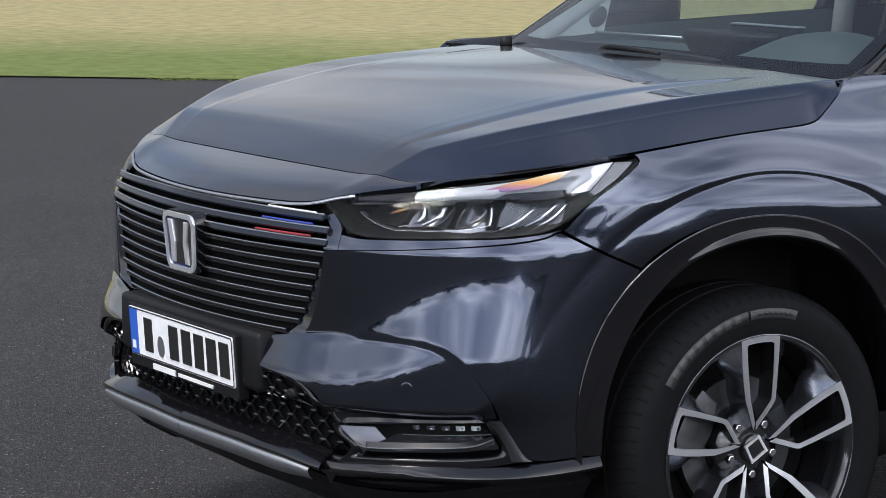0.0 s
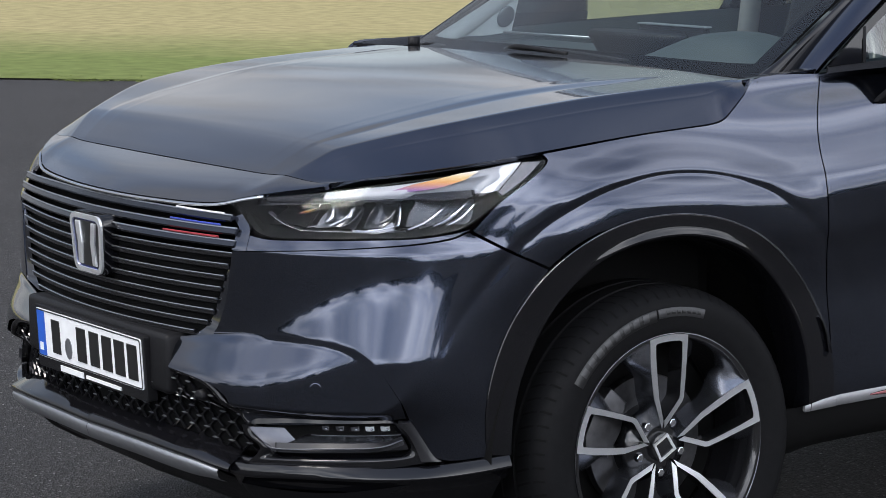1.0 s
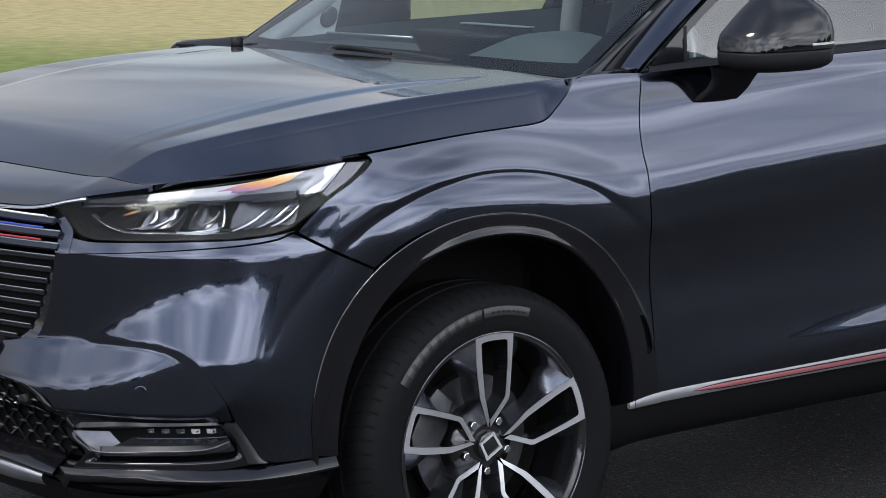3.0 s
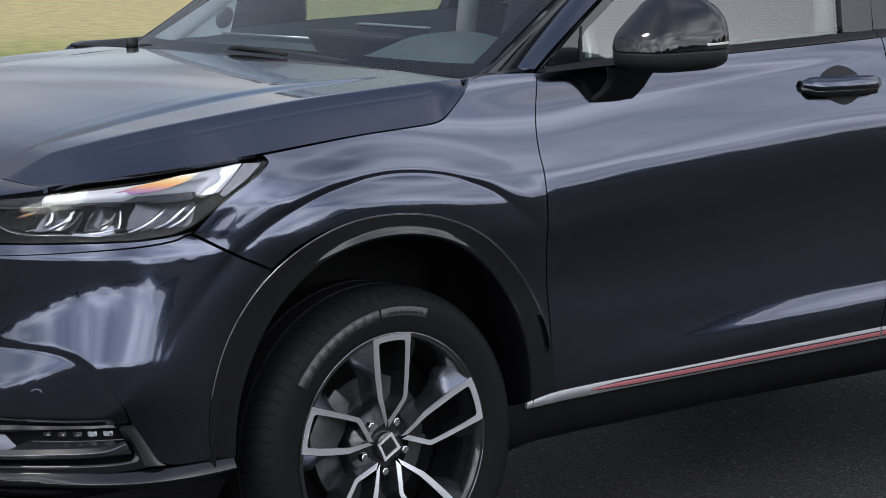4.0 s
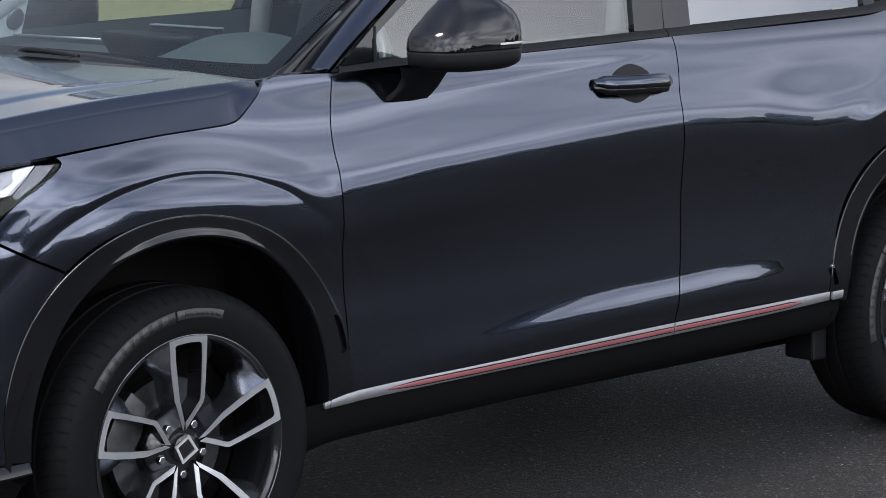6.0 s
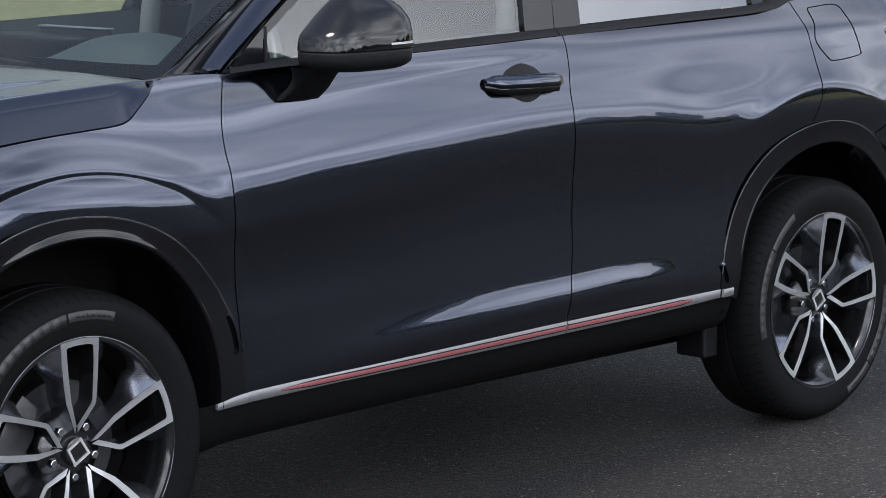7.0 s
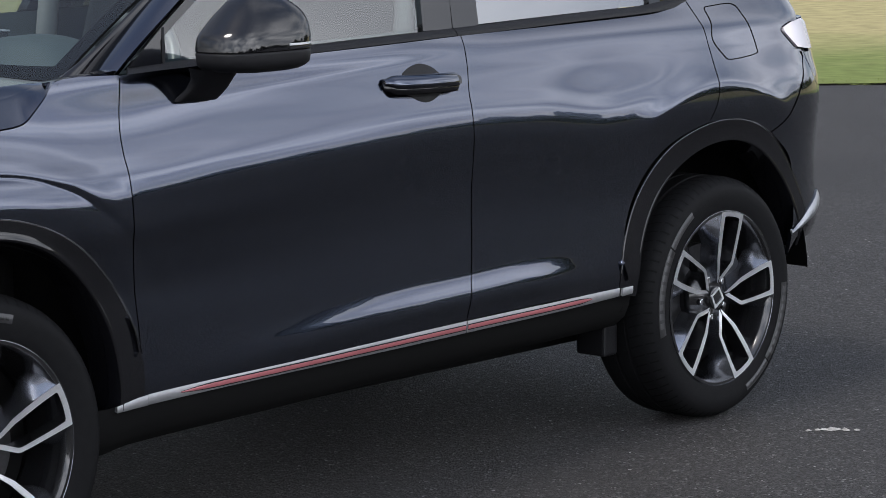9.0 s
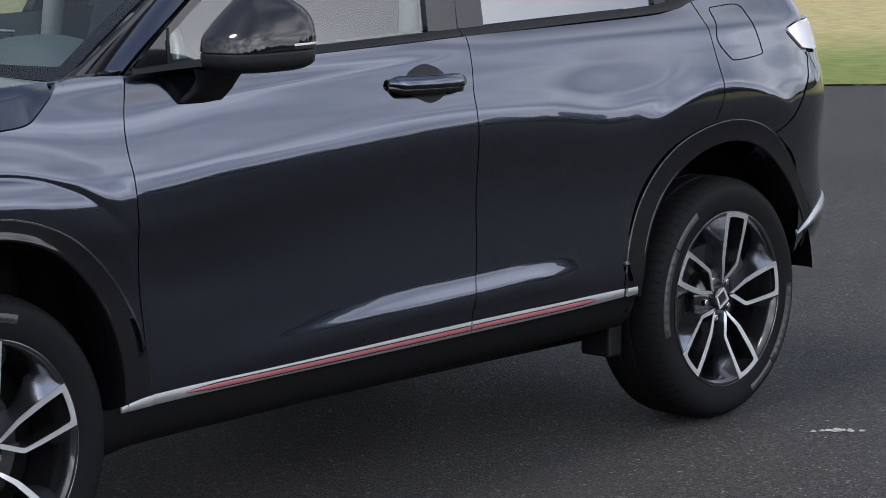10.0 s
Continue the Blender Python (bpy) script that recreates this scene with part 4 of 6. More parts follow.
# door mirrors
def mirror(side):
    m = new("door_mirror")
    m.parent = car
    m["label"] = "gloss black door mirror with a turn lamp strip"
    m.matrix_basis = pose(0.24 if side > 0 else 0.0, 0, 0)
    flipit = (lambda p: p) if side < 0 else flip
    lo_q = spline([1.096, 1.100, 1.106, 1.12, 1.15, 1.18, 1.205, 1.233, 1.262, 1.280, 1.288], [1.18, 1.105, 1.058, 1.043, 1.041, 1.046, 1.066, 1.093, 1.128, 1.16, 1.19])
    hi_q = spline([1.096, 1.100, 1.106, 1.12, 1.15, 1.18, 1.205, 1.233, 1.262, 1.280, 1.288], [1.18, 1.26, 1.292, 1.312, 1.314, 1.313, 1.309, 1.293, 1.253, 1.22, 1.19])
    w = np.linspace(0, 2 * np.pi, 64)
    ca, sa = np.cos(w), np.sin(w)

    def level(z, grow=1.0):
        """An oval slice of the housing."""
        k = (hi_q(z) - lo_q(z)) / 2 / 0.136 * grow
        mid = (hi_q(z) + lo_q(z)) / 2
        e = 2 / 3.0
        x = 0.14 * k * np.sign(ca) * np.abs(ca) ** e
        y = np.where(sa > 0, 0.066, 0.10) * k * np.sign(sa) * np.abs(sa) ** e
        return np.stack([(mid - 0.69 * 0.945) / 0.72 + x, -0.945 + y, np.full(64, z)], 1)

    mid_p = flipit(np.array((0.73, -0.945, 1.17)))
    cap = np.stack([level(z) for z in np.concatenate([np.linspace(1.150, 1.26, 16), 1.26 + 0.0279 * np.sin(np.linspace(0.1, np.pi / 2, 10))])], 1)
    shell("mirror_cap", flipit(cap), PIANO, m, "gloss black mirror cap", 0.0, out=mid_p)
    low = np.stack([level(z, g) for z, g in ((1.1485, 0.97), (1.146, 0.99), (1.143, 0.995), (1.13, 0.99), (1.12, 0.985), (1.112, 0.97), (1.106, 0.95), (1.102, 0.9), (1.099, 0.8), (1.0965, 0.5))], 1)
    shell("mirror_bowl", flipit(low), BLACK, m, "matt black lower shell", 0.0, out=mid_p)
    # turn lamp, a slim strip round the outer end
    ring_ = level(1.1615, 1.003)
    k0 = [i for i in range(64) if 4.75 < w[i] < 6.1]
    line = ring_[k0]
    ribbon("turn_lamp", flipit(line), 0.0065, 0.004, LAMPWHITE, m, out=flipit(np.stack([(line[:, 0] - 0.73), (line[:, 1] + 0.945), 0 * line[:, 0]], 1) / np.linalg.norm(line[:, :2] - np.array([0.73, -0.945]), axis=1)[:, None]), label="clear turn lamp strip")
    band = level(1.154, 1.004)[k0]
    ribbon("lamp_groove", flipit(band), 0.006, 0.004, BLACK, m, out=flipit(np.stack([(band[:, 0] - 0.73), (band[:, 1] + 0.945), 0 * band[:, 0]], 1) / np.linalg.norm(band[:, :2] - np.array([0.73, -0.945]), axis=1)[:, None]))
    oval = lambda cx, cy, z, a_, b_: np.stack([cx + a_ * np.sign(ca) * np.abs(ca) ** 0.7, cy + b_ * np.sign(sa) * np.abs(sa) ** 0.7, z + 0 * ca], 1)
    foot = np.stack([oval(0.662, -0.832, 1.034, 0.060, 0.028), oval(0.663, -0.848, 1.044, 0.058, 0.026), oval(0.664, -0.872, 1.062, 0.054, 0.026), oval(0.660, -0.895, 1.085, 0.052, 0.030), oval(0.648, -0.915, 1.103, 0.058, 0.036), oval(0.646, -0.92, 1.112, 0.062, 0.04)], 1)
    shell("mirror_foot", flipit(foot), BLACK, m, "black mirror foot on the door", 0.0, out=flipit(np.array((0.65, -0.88, 1.08))))


LAMPWHITE = material("lamp_strip", (0.72, 0.73, 0.74), 0.3, 0.2, 0.5)
mirror(-1)
mirror(1)

# ---- inside ----
gx = np.linspace(0, 1, 20)[:, None]
gy = np.linspace(-0.70, 0.70, 50)[None, :]
dome = 0.076 * np.exp(-np.abs((gy + 0.37) / 0.21) ** 2.6) * np.exp(-((gx - 0.45) / 0.30) ** 4)
P = np.stack([0.40 + gx * 0.42 + 0 * gy, gy + 0 * gx, 1.086 + 0.010 * gx + dome - 0.10 * smooth(0.85, 1, gx)], -1)
shell("dashboard", P, DASH, car, "dark grey dashboard with a domed instrument hood", 0.05, out=(0.6, 0, 0.3))
part("centre_display", box_bm(0.63, 0.65, -0.205, 0.055, 1.08, 1.166, 0.005), BLACK, car, "upright black display on the dashboard", True)
part("display_rim", box_bm(0.627, 0.653, -0.207, 0.057, 1.1662, 1.170, 0.0015), SATIN, car)
q_ = np.linspace(0, 2 * np.pi, 40)
rows = [np.stack([0.59 + 0.055 * k * np.cos(q_), 0.01 + 0.185 * k * np.sin(q_), np.full(40, z)], 1) for k, z in ((0.80, 1.095), (0.93, 1.120), (1.0, 1.134), (1.02, 1.144), (0.99, 1.150), (0.9, 1.1515), (0.5, 1.151), (0.0, 1.150))]
shell("display_hood", np.stack(rows, 1), BLACK, car, "", 0.0, out=(0.59, 0.01, 1.0))
tube("dash_strip", [(0.60, 0.60, 1.122), (0.60, 0.40, 1.124), (0.60, 0.20, 1.126)], 0.0035, SATIN, car, "thin silver strip across the dashboard", 8)
# pale lining, whitened further: the haze over it is put into its colour
TRIM = material("pale_lining", (0.68, 0.70, 0.72), 0.0, 0.8, 0.0, 0.05, 60.0)
for side in (1,):
    # pale lining of the far front pillar and the grey corner piece of the door with its round speaker
    shell("pillar_lining", bowl([(0.42, side * 0.690, 1.105), (0.60, side * 0.662, 1.205), (0.90, side * 0.605, 1.385), (1.08, side * 0.575, 1.49)], [(0.56, side * 0.725, 1.105), (0.735, side * 0.705, 1.215), (0.99, side * 0.650, 1.375), (1.18, side * 0.600, 1.465)], 24, 8, (0.01, -side * 0.012, 0)), TRIM, car, "pale grey lining of the front pillar, whitened for haze", 0.0, out=(0.8, side * 3, 1.2))
    shell("corner_piece", bowl([(0.52, side * 0.745, 1.10), (0.62, side * 0.742, 1.10), (0.722, side * 0.742, 1.112)], [(0.60, side * 0.715, 1.15), (0.68, side * 0.705, 1.195), (0.724, side * 0.700, 1.225)], 16, 6), TRIM, car, "", 0.0, out=(0.7, side * 3, 1.2))
    a_ = np.linspace(0, 2 * np.pi, 28)
    rows = [np.stack([0.688 + r * np.cos(a_), side * (0.722 - lift - 0.35 * (r * np.sin(a_))) , 1.155 + r * 1.1 * np.sin(a_)], 1) for r, lift in ((0.027, 0.0), (0.026, 0.006), (0.022, 0.008), (0.0, 0.007))]
    shell("speaker_cover", np.stack(rows, 1), SATIN, car, "round grey speaker cover", 0.0, out=(0.688, side * 3, 1.155))
for side in (-1, 1):
    P = bowl([(0.55, side * 0.745, 1.118), (1.0, side * 0.75, 1.132), (1.5, side * 0.75, 1.146), (2.5, side * 0.74, 1.16)], [(0.55, side * 0.70, 0.75), (1.0, side * 0.70, 0.75), (1.5, side * 0.70, 0.75), (2.5, side * 0.70, 0.75)], 30, 8, (0, -side * 0.03, 0))
    shell("door_lining", P, DASH, car, "", 0.03, out=(1.5, side * 3, 1.0))
LEATHER = material("wheel_leather", (0.07, 0.08, 0.085), 0.0, 0.35, 0.0, 0.1, 60.0)
sw = new("steering_wheel")
sw.parent = car
sw["label"] = "black steering wheel"
a = np.linspace(0, 2 * np.pi, 48, endpoint=False)
tilt = radians(25)
ring = np.stack([0.845 + 0.183 * np.sin(a) * math.sin(tilt), -0.37 + 0.183 * np.cos(a), 1.025 + 0.183 * np.sin(a) * math.cos(tilt)], 1)
tube("wheel_rim", ring, 0.016, LEATHER, sw, "", 10, closed=True)
part("wheel_boss", box_bm(0.82, 0.88, -0.45, -0.29, 0.97, 1.07, 0.02), DASH, sw, "", True)
for z in (1.03,):
    for y in (-0.52, -0.30):
        part("wheel_spoke", box_bm(0.838, 0.852, y, y + 0.10, z - 0.015, z + 0.015, 0.006), DASH, sw, "", True)


def seat(y):
    s_ = new("front_seat")
    s_.parent = car
    s_["label"] = "dark cloth front seat with a headrest"
    part("seat_cushion", box_bm(1.02, 1.52, y - 0.25, y + 0.25, 0.60, 0.78, 0.05, 3), SEAT, s_, "", True)
    b = part("seat_back", box_bm(-0.07, 0.07, y - 0.24, y + 0.24, 0.0, 0.62, 0.05, 3), SEAT, s_, "", True)
    b.matrix_basis = pose(1.50, 0, 0.72, 0, 18, 0)
    h = part("headrest", box_bm(-0.05, 0.05, y - 0.13, y + 0.13, 0.66, 0.84, 0.04, 3), SEAT, s_, "", True)
    h.matrix_basis = pose(1.50, 0, 0.72, 0, 18, 0)


seat(-0.37)
seat(0.37)
rb = new("rear_bench")
rb.parent = car
part("seat_cushion", box_bm(1.95, 2.40, -0.62, 0.62, 0.60, 0.80, 0.05, 3), SEAT, rb, "", True)
part("seat_back", box_bm(2.35, 2.50, -0.62, 0.62, 0.70, 1.30, 0.05, 3), SEAT, rb, "", True)
part("cabin_floor", box_bm(0.45, 2.6, -0.70, 0.70, 0.32, 0.40, 0.02), DARK, car)
LINING = material("headlining", (0.16, 0.16, 0.16), 0.0, 0.9, 0.0, 0.05, 60.0)
gx, gy = np.linspace(0, 1, 10)[:, None], np.linspace(-1, 1, 11)[None, :]
shell("headlining", np.stack([1.12 + gx * 1.75 + 0 * gy, 0.60 * gy + 0 * gx, 1.485 + 0.05 * np.sin(np.pi * (0.15 + 0.75 * gx)) - 0.09 * smooth(0.6, 1, gx) + 0 * gy], -1), LINING, car, "", 0.0, out=(1.8, 0, 3))
for side in (-1, 1):
    tube("belt_post", [(1.48, side * 0.69, 0.9), (1.52, side * 0.69, 1.18), (1.60, side * 0.60, 1.48)], 0.030, LINING, car, "", 10)

# ---- wheels ----
def wheel(x, y, side, spin, mark=0):
    w = new("wheel")
    w.parent = car
    w["label"] = "black and machined alloy wheel with a road tyre"
    w.matrix_basis = pose(x, y, 0.341, 0, 0, 0 if side < 0 else 180)
    R = 0.341
    # outer side faces -y
    revolve("tyre", [(0.236, 0.012), (0.243, 0.002), (0.250, -0.002), (0.262, -0.004), (0.285, -0.008), (0.305, -0.007), (0.318, -0.002), (0.330, 0.010), (0.3375, 0.024), (R, 0.045),
                     (R, 0.075), (0.334, 0.077), (0.334, 0.083), (R, 0.085), (R, 0.125), (0.334, 0.127), (0.334, 0.133), (R, 0.135), (R, 0.168), (0.336, 0.19), (0.32, 0.21), (0.29, 0.222), (0.25, 0.215), (0.236, 0.20)],
            RUBBER, w, "black road tyre", 96, sharp_deg=50)
    for k, (r0, a0, a1, hgt) in enumerate(((0.290, 98, 146, 0.026), (0.292, 73, 97, 0.020), (0.290, 268, 314, 0.026), (0.292, 244, 267, 0.020))):
        a = np.radians(np.linspace(a0 + mark, a1 + mark, 24))
        rows = []
        for dr, dy in ((-hgt / 2, 0.0005), (-hgt / 2 + 0.001, -0.0012), (hgt / 2 - 0.001, -0.0012), (hgt / 2, 0.0005)):
            r = r0 + dr
            rows.append(np.stack([r * np.cos(a), np.full(24, -0.0082 + dy), r * np.sin(a)], 1))
        shell("sidewall_plate", np.stack(rows, 1), RUBBERPLATE if k % 2 else RUBBERMARK, w, "raised plain band on the sidewall", 0.001, out=(0, 0.5, 0))
    # raised plain blocks stand for the lettering
    for start, count, step, tall in ((102, 8, 5.2, 0.019), (75, 7, 2.7, 0.009), (272, 8, 5.2, 0.019), (248, 7, 2.7, 0.009)):
        if mark and start == 75:
            continue
        for k in range(count):
            a = np.radians(np.linspace(mark + start + k * step, mark + start + (k + 0.62) * step, 5))
            rows = [np.stack([(0.292 + dr) * np.cos(a), np.full(5, -0.0094 + dy), (0.292 + dr) * np.sin(a)], 1) for dr, dy in ((-tall / 2, 0.0012), (-tall / 2 + 0.001, -0.0008), (tall / 2 - 0.001, -0.0008), (tall / 2, 0.0012))]
            shell("sidewall_block", np.stack(rows, 1), RUBBERPALE if tall > 0.012 else INK, w, "", 0.001, out=(0, 0.5, 0))
    # shoulder sipes
    sv, sf = [], []
    for a in np.linspace(0, 2 * math.pi, 72, endpoint=False):
        i = len(sv)
        for r, yy, da in ((0.3215, -0.0005, 0.0), (0.3345, 0.0155, 0.0), (0.3418, 0.042, 0.02), (0.3418, 0.070, 0.05)):
            for e in (-0.007, 0.007):
                sv.append((r * math.cos(a + da + e), yy, r * math.sin(a + da + e)))
        sf += [(i + 2 * j, i + 2 * j + 1, i + 2 * j + 3, i + 2 * j + 2) for j in range(3)]
    mesh("tread_groove", sv, sf, DARK, w)
    revolve("rim", [(0.246, 0.004), (0.244, -0.003), (0.238, -0.003), (0.233, 0.004), (0.228, 0.020), (0.222, 0.06), (0.215, 0.12), (0.215, 0.19), (0.236, 0.20)], RIMBLACK, w, "", 96)
    revolve("rim_edge", [(0.2470, 0.002), (0.2466, -0.0036), (0.2457, -0.0038), (0.2450, -0.003)], SMOKE, w, "thin bright rim edge", 96)
    revolve("brake_disc", [(0.05, 0.085), (0.145, 0.085), (0.147, 0.09), (0.147, 0.105), (0.05, 0.105)], STEEL, w, "ventilated steel brake disc", 64)
    revolve("hub", [(0.0, 0.03), (0.045, 0.03), (0.052, 0.036), (0.075, 0.045), (0.085, 0.06), (0.085, 0.10), (0.0, 0.10)], RIMBLACK, w, "", 48)
    revolve("back_plate", [(0.0, 0.12), (0.21, 0.12), (0.21, 0.125), (0.0, 0.125)], DARK, w, "", 48)
    bm = prism([(0.10, -0.06), (0.155, -0.075), (0.175, -0.02), (0.178, 0.04), (0.155, 0.08), (0.10, 0.065), (0.095, 0.0)], 0.055, 0.13, 0.008)
    cal = part("brake_caliper", bm, STEEL, w, "", True)
    cal.matrix_basis = pose(0, 0, 0, 0, -(155 if x < 1 else 35), 0)
    cap = prism([(0.031 * math.cos(a), 0.031 * math.sin(a)) for a in np.linspace(0, 2 * math.pi, 32, endpoint=False)], 0.018, 0.05, 0.004)
    cap = part("hub_cap", cap, RIMBLACK, w, "black hub cap with a plain chrome emblem", True)
    sq = lambda q: [(-q, -q * 0.9), (q, -q * 0.9), (q * 0.9, q * 0.9), (-q * 0.9, q * 0.9)]
    ring_bm = bmesh.new()
    o = [ring_bm.verts.new((a, 0.0155, b)) for a, b in sq(0.0240)]
    i = [ring_bm.verts.new((a, 0.0155, b)) for a, b in sq(0.0180)]
    for k in range(4):
        ring_bm.faces.new((o[k], o[(k + 1) % 4], i[(k + 1) % 4], i[k]))
    ext = bmesh.ops.extrude_face_region(ring_bm, geom=ring_bm.faces[:])
    bmesh.ops.translate(ring_bm, vec=(0, 0.004, 0), verts=[g for g in ext["geom"] if isinstance(g, bmesh.types.BMVert)])
    part("emblem", ring_bm, BADGESILVER, cap).matrix_basis = pose(0, 0, 0, 0, -30, 0)
    for k in range(5):
        a = radians(spin + 90 + 36 + 72 * k)
        nut = prism([(0.0095 * math.cos(b), 0.0095 * math.sin(b)) for b in np.linspace(0, 2 * math.pi, 6, endpoint=False)], 0.028, 0.06, 0.002)
        part("wheel_nut", nut, CHROME, w).matrix_basis = pose(0.057 * math.cos(a), 0, 0.057 * math.sin(a))
    # five closed loops: a machined face, its black walls, a broad facet beside the straight arm
    sx = lambda pts, n: np.stack([np.interp(np.linspace(0, len(pts) - 1, n), range(len(pts)), [p[k] for p in pts]) for k in (0, 1)], 1)
    arc = lambda a0, a1, r, n: np.stack([r * np.sin(np.radians(np.linspace(a0, a1, n))), r * np.cos(np.radians(np.linspace(a0, a1, n)))], 1)
    outer = np.vstack([sx([(-0.003, 0.040), (-0.0315, 0.108), (-0.0400, 0.150), (-0.0462, 0.190), (-0.0500, 0.2380)], 29), arc(-11.7, 11.7, 0.2440, 13), sx([(0.0500, 0.2380), (0.0492, 0.190), (0.0484, 0.140), (0.0468, 0.1015), (0.0440, 0.0945), (0.003, 0.040)], 31)])
    inner_ = np.vstack([sx([(-0.001, 0.056), (-0.0180, 0.108), (-0.0250, 0.150), (-0.0310, 0.190), (-0.0345, 0.2245)], 29), arc(-7.6, 7.6, 0.2300, 13), sx([(0.0355, 0.2245), (0.0372, 0.190), (0.0372, 0.140), (0.0366, 0.1065), (0.0345, 0.1000), (0.001, 0.056)], 31)])
    depth = lambda p: np.interp(np.hypot(p[:, 0], p[:, 1]), [0.040, 0.085, 0.125, 0.18, 0.225, 0.244], [0.020, 0.012, 0.007, 0.001, -0.0035, -0.0050])
    at = lambda p, d: np.stack([p[:, 0], depth(p) + d, p[:, 1]], 1)
    mid_ = (outer + inner_) / 2
    push = np.zeros_like(outer)
    push[:29, 0] = -(0.003 + 0.034 * smooth(0.145, 0.195, outer[:29, 1]))
    push[42:, 0] = 0.003 + 0.028 * smooth(0.150, 0.200, outer[42:, 1])
    for k in range(5):
        turn = pose(0, 0, 0, 0, -(spin + 72 * k), 0)
        loop = shell("spoke_face", np.stack([at(outer, 0.0012), at(outer + (mid_ - outer) * 0.04, 0.0), at(inner_ + (mid_ - inner_) * 0.04, 0.0), at(inner_, 0.0012)], 1), ALLOY, w, "machined silver spoke loop", 0.0, out=(0, 0.6, 0.15))
        loop.data.polygons.foreach_set("use_smooth", [False] * len(loop.data.polygons))
        loop.matrix_basis = turn
        shell("spoke_wall", np.stack([at(inner_, 0.0012), at(inner_, 0.006), at(inner_ + (mid_ - inner_) * 0.5, 0.050)], 1), RIMBLACK, w, "", 0.0, out=(0, 0.03, 0.0)).matrix_basis = turn
        P = np.stack([at(outer, 0.0012), at(outer + push * 0.05, 0.004), at(outer + push, 0.024), at(outer + push * 1.05, 0.060)], 1)
        P = np.stack([np.concatenate([P[:29, q], P[42:, q]]) for q in range(4)], 1)
        shell("spoke_arm", P[:29], FACET, w, "", 0.0, out=(0, 0.9, 0.15)).matrix_basis = turn
        shell("spoke_arm", P[29:], FACET, w, "", 0.0, out=(0, 0.9, 0.15)).matrix_basis = turn
    return w


RUBBERPLATE = material("grey_sidewall_rubber", (0.035, 0.035, 0.036), 0.0, 0.5, 0.0, 0.15, 80.0)
RUBBERPALE = material("pale_sidewall_rubber", (0.042, 0.042, 0.043), 0.0, 0.5, 0.0, 0.1, 80.0)
RUBBERMARK = material("worn_sidewall_rubber", (0.010, 0.010, 0.0105), 0.0, 0.45, 0.0, 0.1, 80.0)
wheel(0.0, -0.878, -1, 1)
rear_wheel = wheel(2.61, -0.878, -1, -10.5, 48)
wheel(0.0, 0.878, 1, 20)
wheel(2.61, 0.878, 1, 40)


def sidewall_text(words, parent, radius, start, end, tall):
    """Raised letters round a tyre wall, from start to end degrees, clockwise."""
    c = bpy.data.curves.new("lettering", "FONT")
    c.body, c.size, c.extrude = words, 1.0, 0.0
    ob = bpy.data.objects.new("lettering", c)
    me = bpy.data.meshes.new_from_object(ob)
    bpy.data.objects.remove(ob)
    co = np.array([v.co for v in me.vertices])
    wide, high = co[:, 0].max(), 0.70
    ang = np.radians(start + (end - start) * co[:, 0] / wide)
    r = radius + (co[:, 1] / high - 0.5) * tall
    pts = np.stack([r * np.cos(ang), np.full(len(r), -0.0096), r * np.sin(ang)], 1)
    faces = [tuple(p.vertices) for p in me.polygons]
    bpy.data.meshes.remove(me)
    mesh("lettering", pts, faces, RUBBERPALE, parent, "raised tyre size lettering", shade=False)


sidewall_text("225/50 R 18", rear_wheel, 0.292, 143.5, 122.5, 0.0125)

# ---- grille ----
GRILLE_X = lambda y, z: -0.888 + 0.225 * y ** 2 + 0.035 * smooth(0.80, 0.88, z) * (1 - 0.6 * smooth(0.2, 0.5, np.abs(y)))
GRILLE_W = spline([0.588, 0.60, 0.619, 0.652, 0.70, 0.746, 0.794, 0.835, 0.855, 0.867, 0.88], [0.28, 0.36, 0.41, 0.443, 0.466, 0.488, 0.515, 0.515, 0.490, 0.450, 0.41])
grille = new("grille")
grille.parent = car
grille["label"] = "wide grille of dark grey horizontal slats"
zz = np.linspace(0.588, 0.88, 30)
yy = np.linspace(-1, 1, 41)
P = np.stack([np.stack([GRILLE_X(yy * GRILLE_W(z), z) + 0.045, yy * (GRILLE_W(z) + 0.035), np.full(41, z)], 1) for z in zz], 0)
shell("grille_backing", P, DARK, grille, "", 0.0)
for z in (0.606, 0.6305, 0.655, 0.6795, 0.704, 0.7285, 0.753, 0.7775):
    y = np.linspace(-1, 1, 61) * (GRILLE_W(z) + 0.001)
    line = np.stack([GRILLE_X(y, z), y, z + 0.004 * (y / 0.5) ** 2], 1)
    n = np.stack([-np.ones(61), 0.45 * y, 0 * y], 1)
    n /= np.linalg.norm(n, axis=1, keepdims=True)
    slat = ribbon("slat", line, 0.0125, 0.030, SLATGREY, grille, out=n)
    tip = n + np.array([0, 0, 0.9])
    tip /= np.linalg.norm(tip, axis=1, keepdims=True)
    # the gleam along the slat's top, added as a bright strip
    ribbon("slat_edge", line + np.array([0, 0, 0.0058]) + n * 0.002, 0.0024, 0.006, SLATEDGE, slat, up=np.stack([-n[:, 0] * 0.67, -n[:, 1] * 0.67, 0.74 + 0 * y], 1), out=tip)
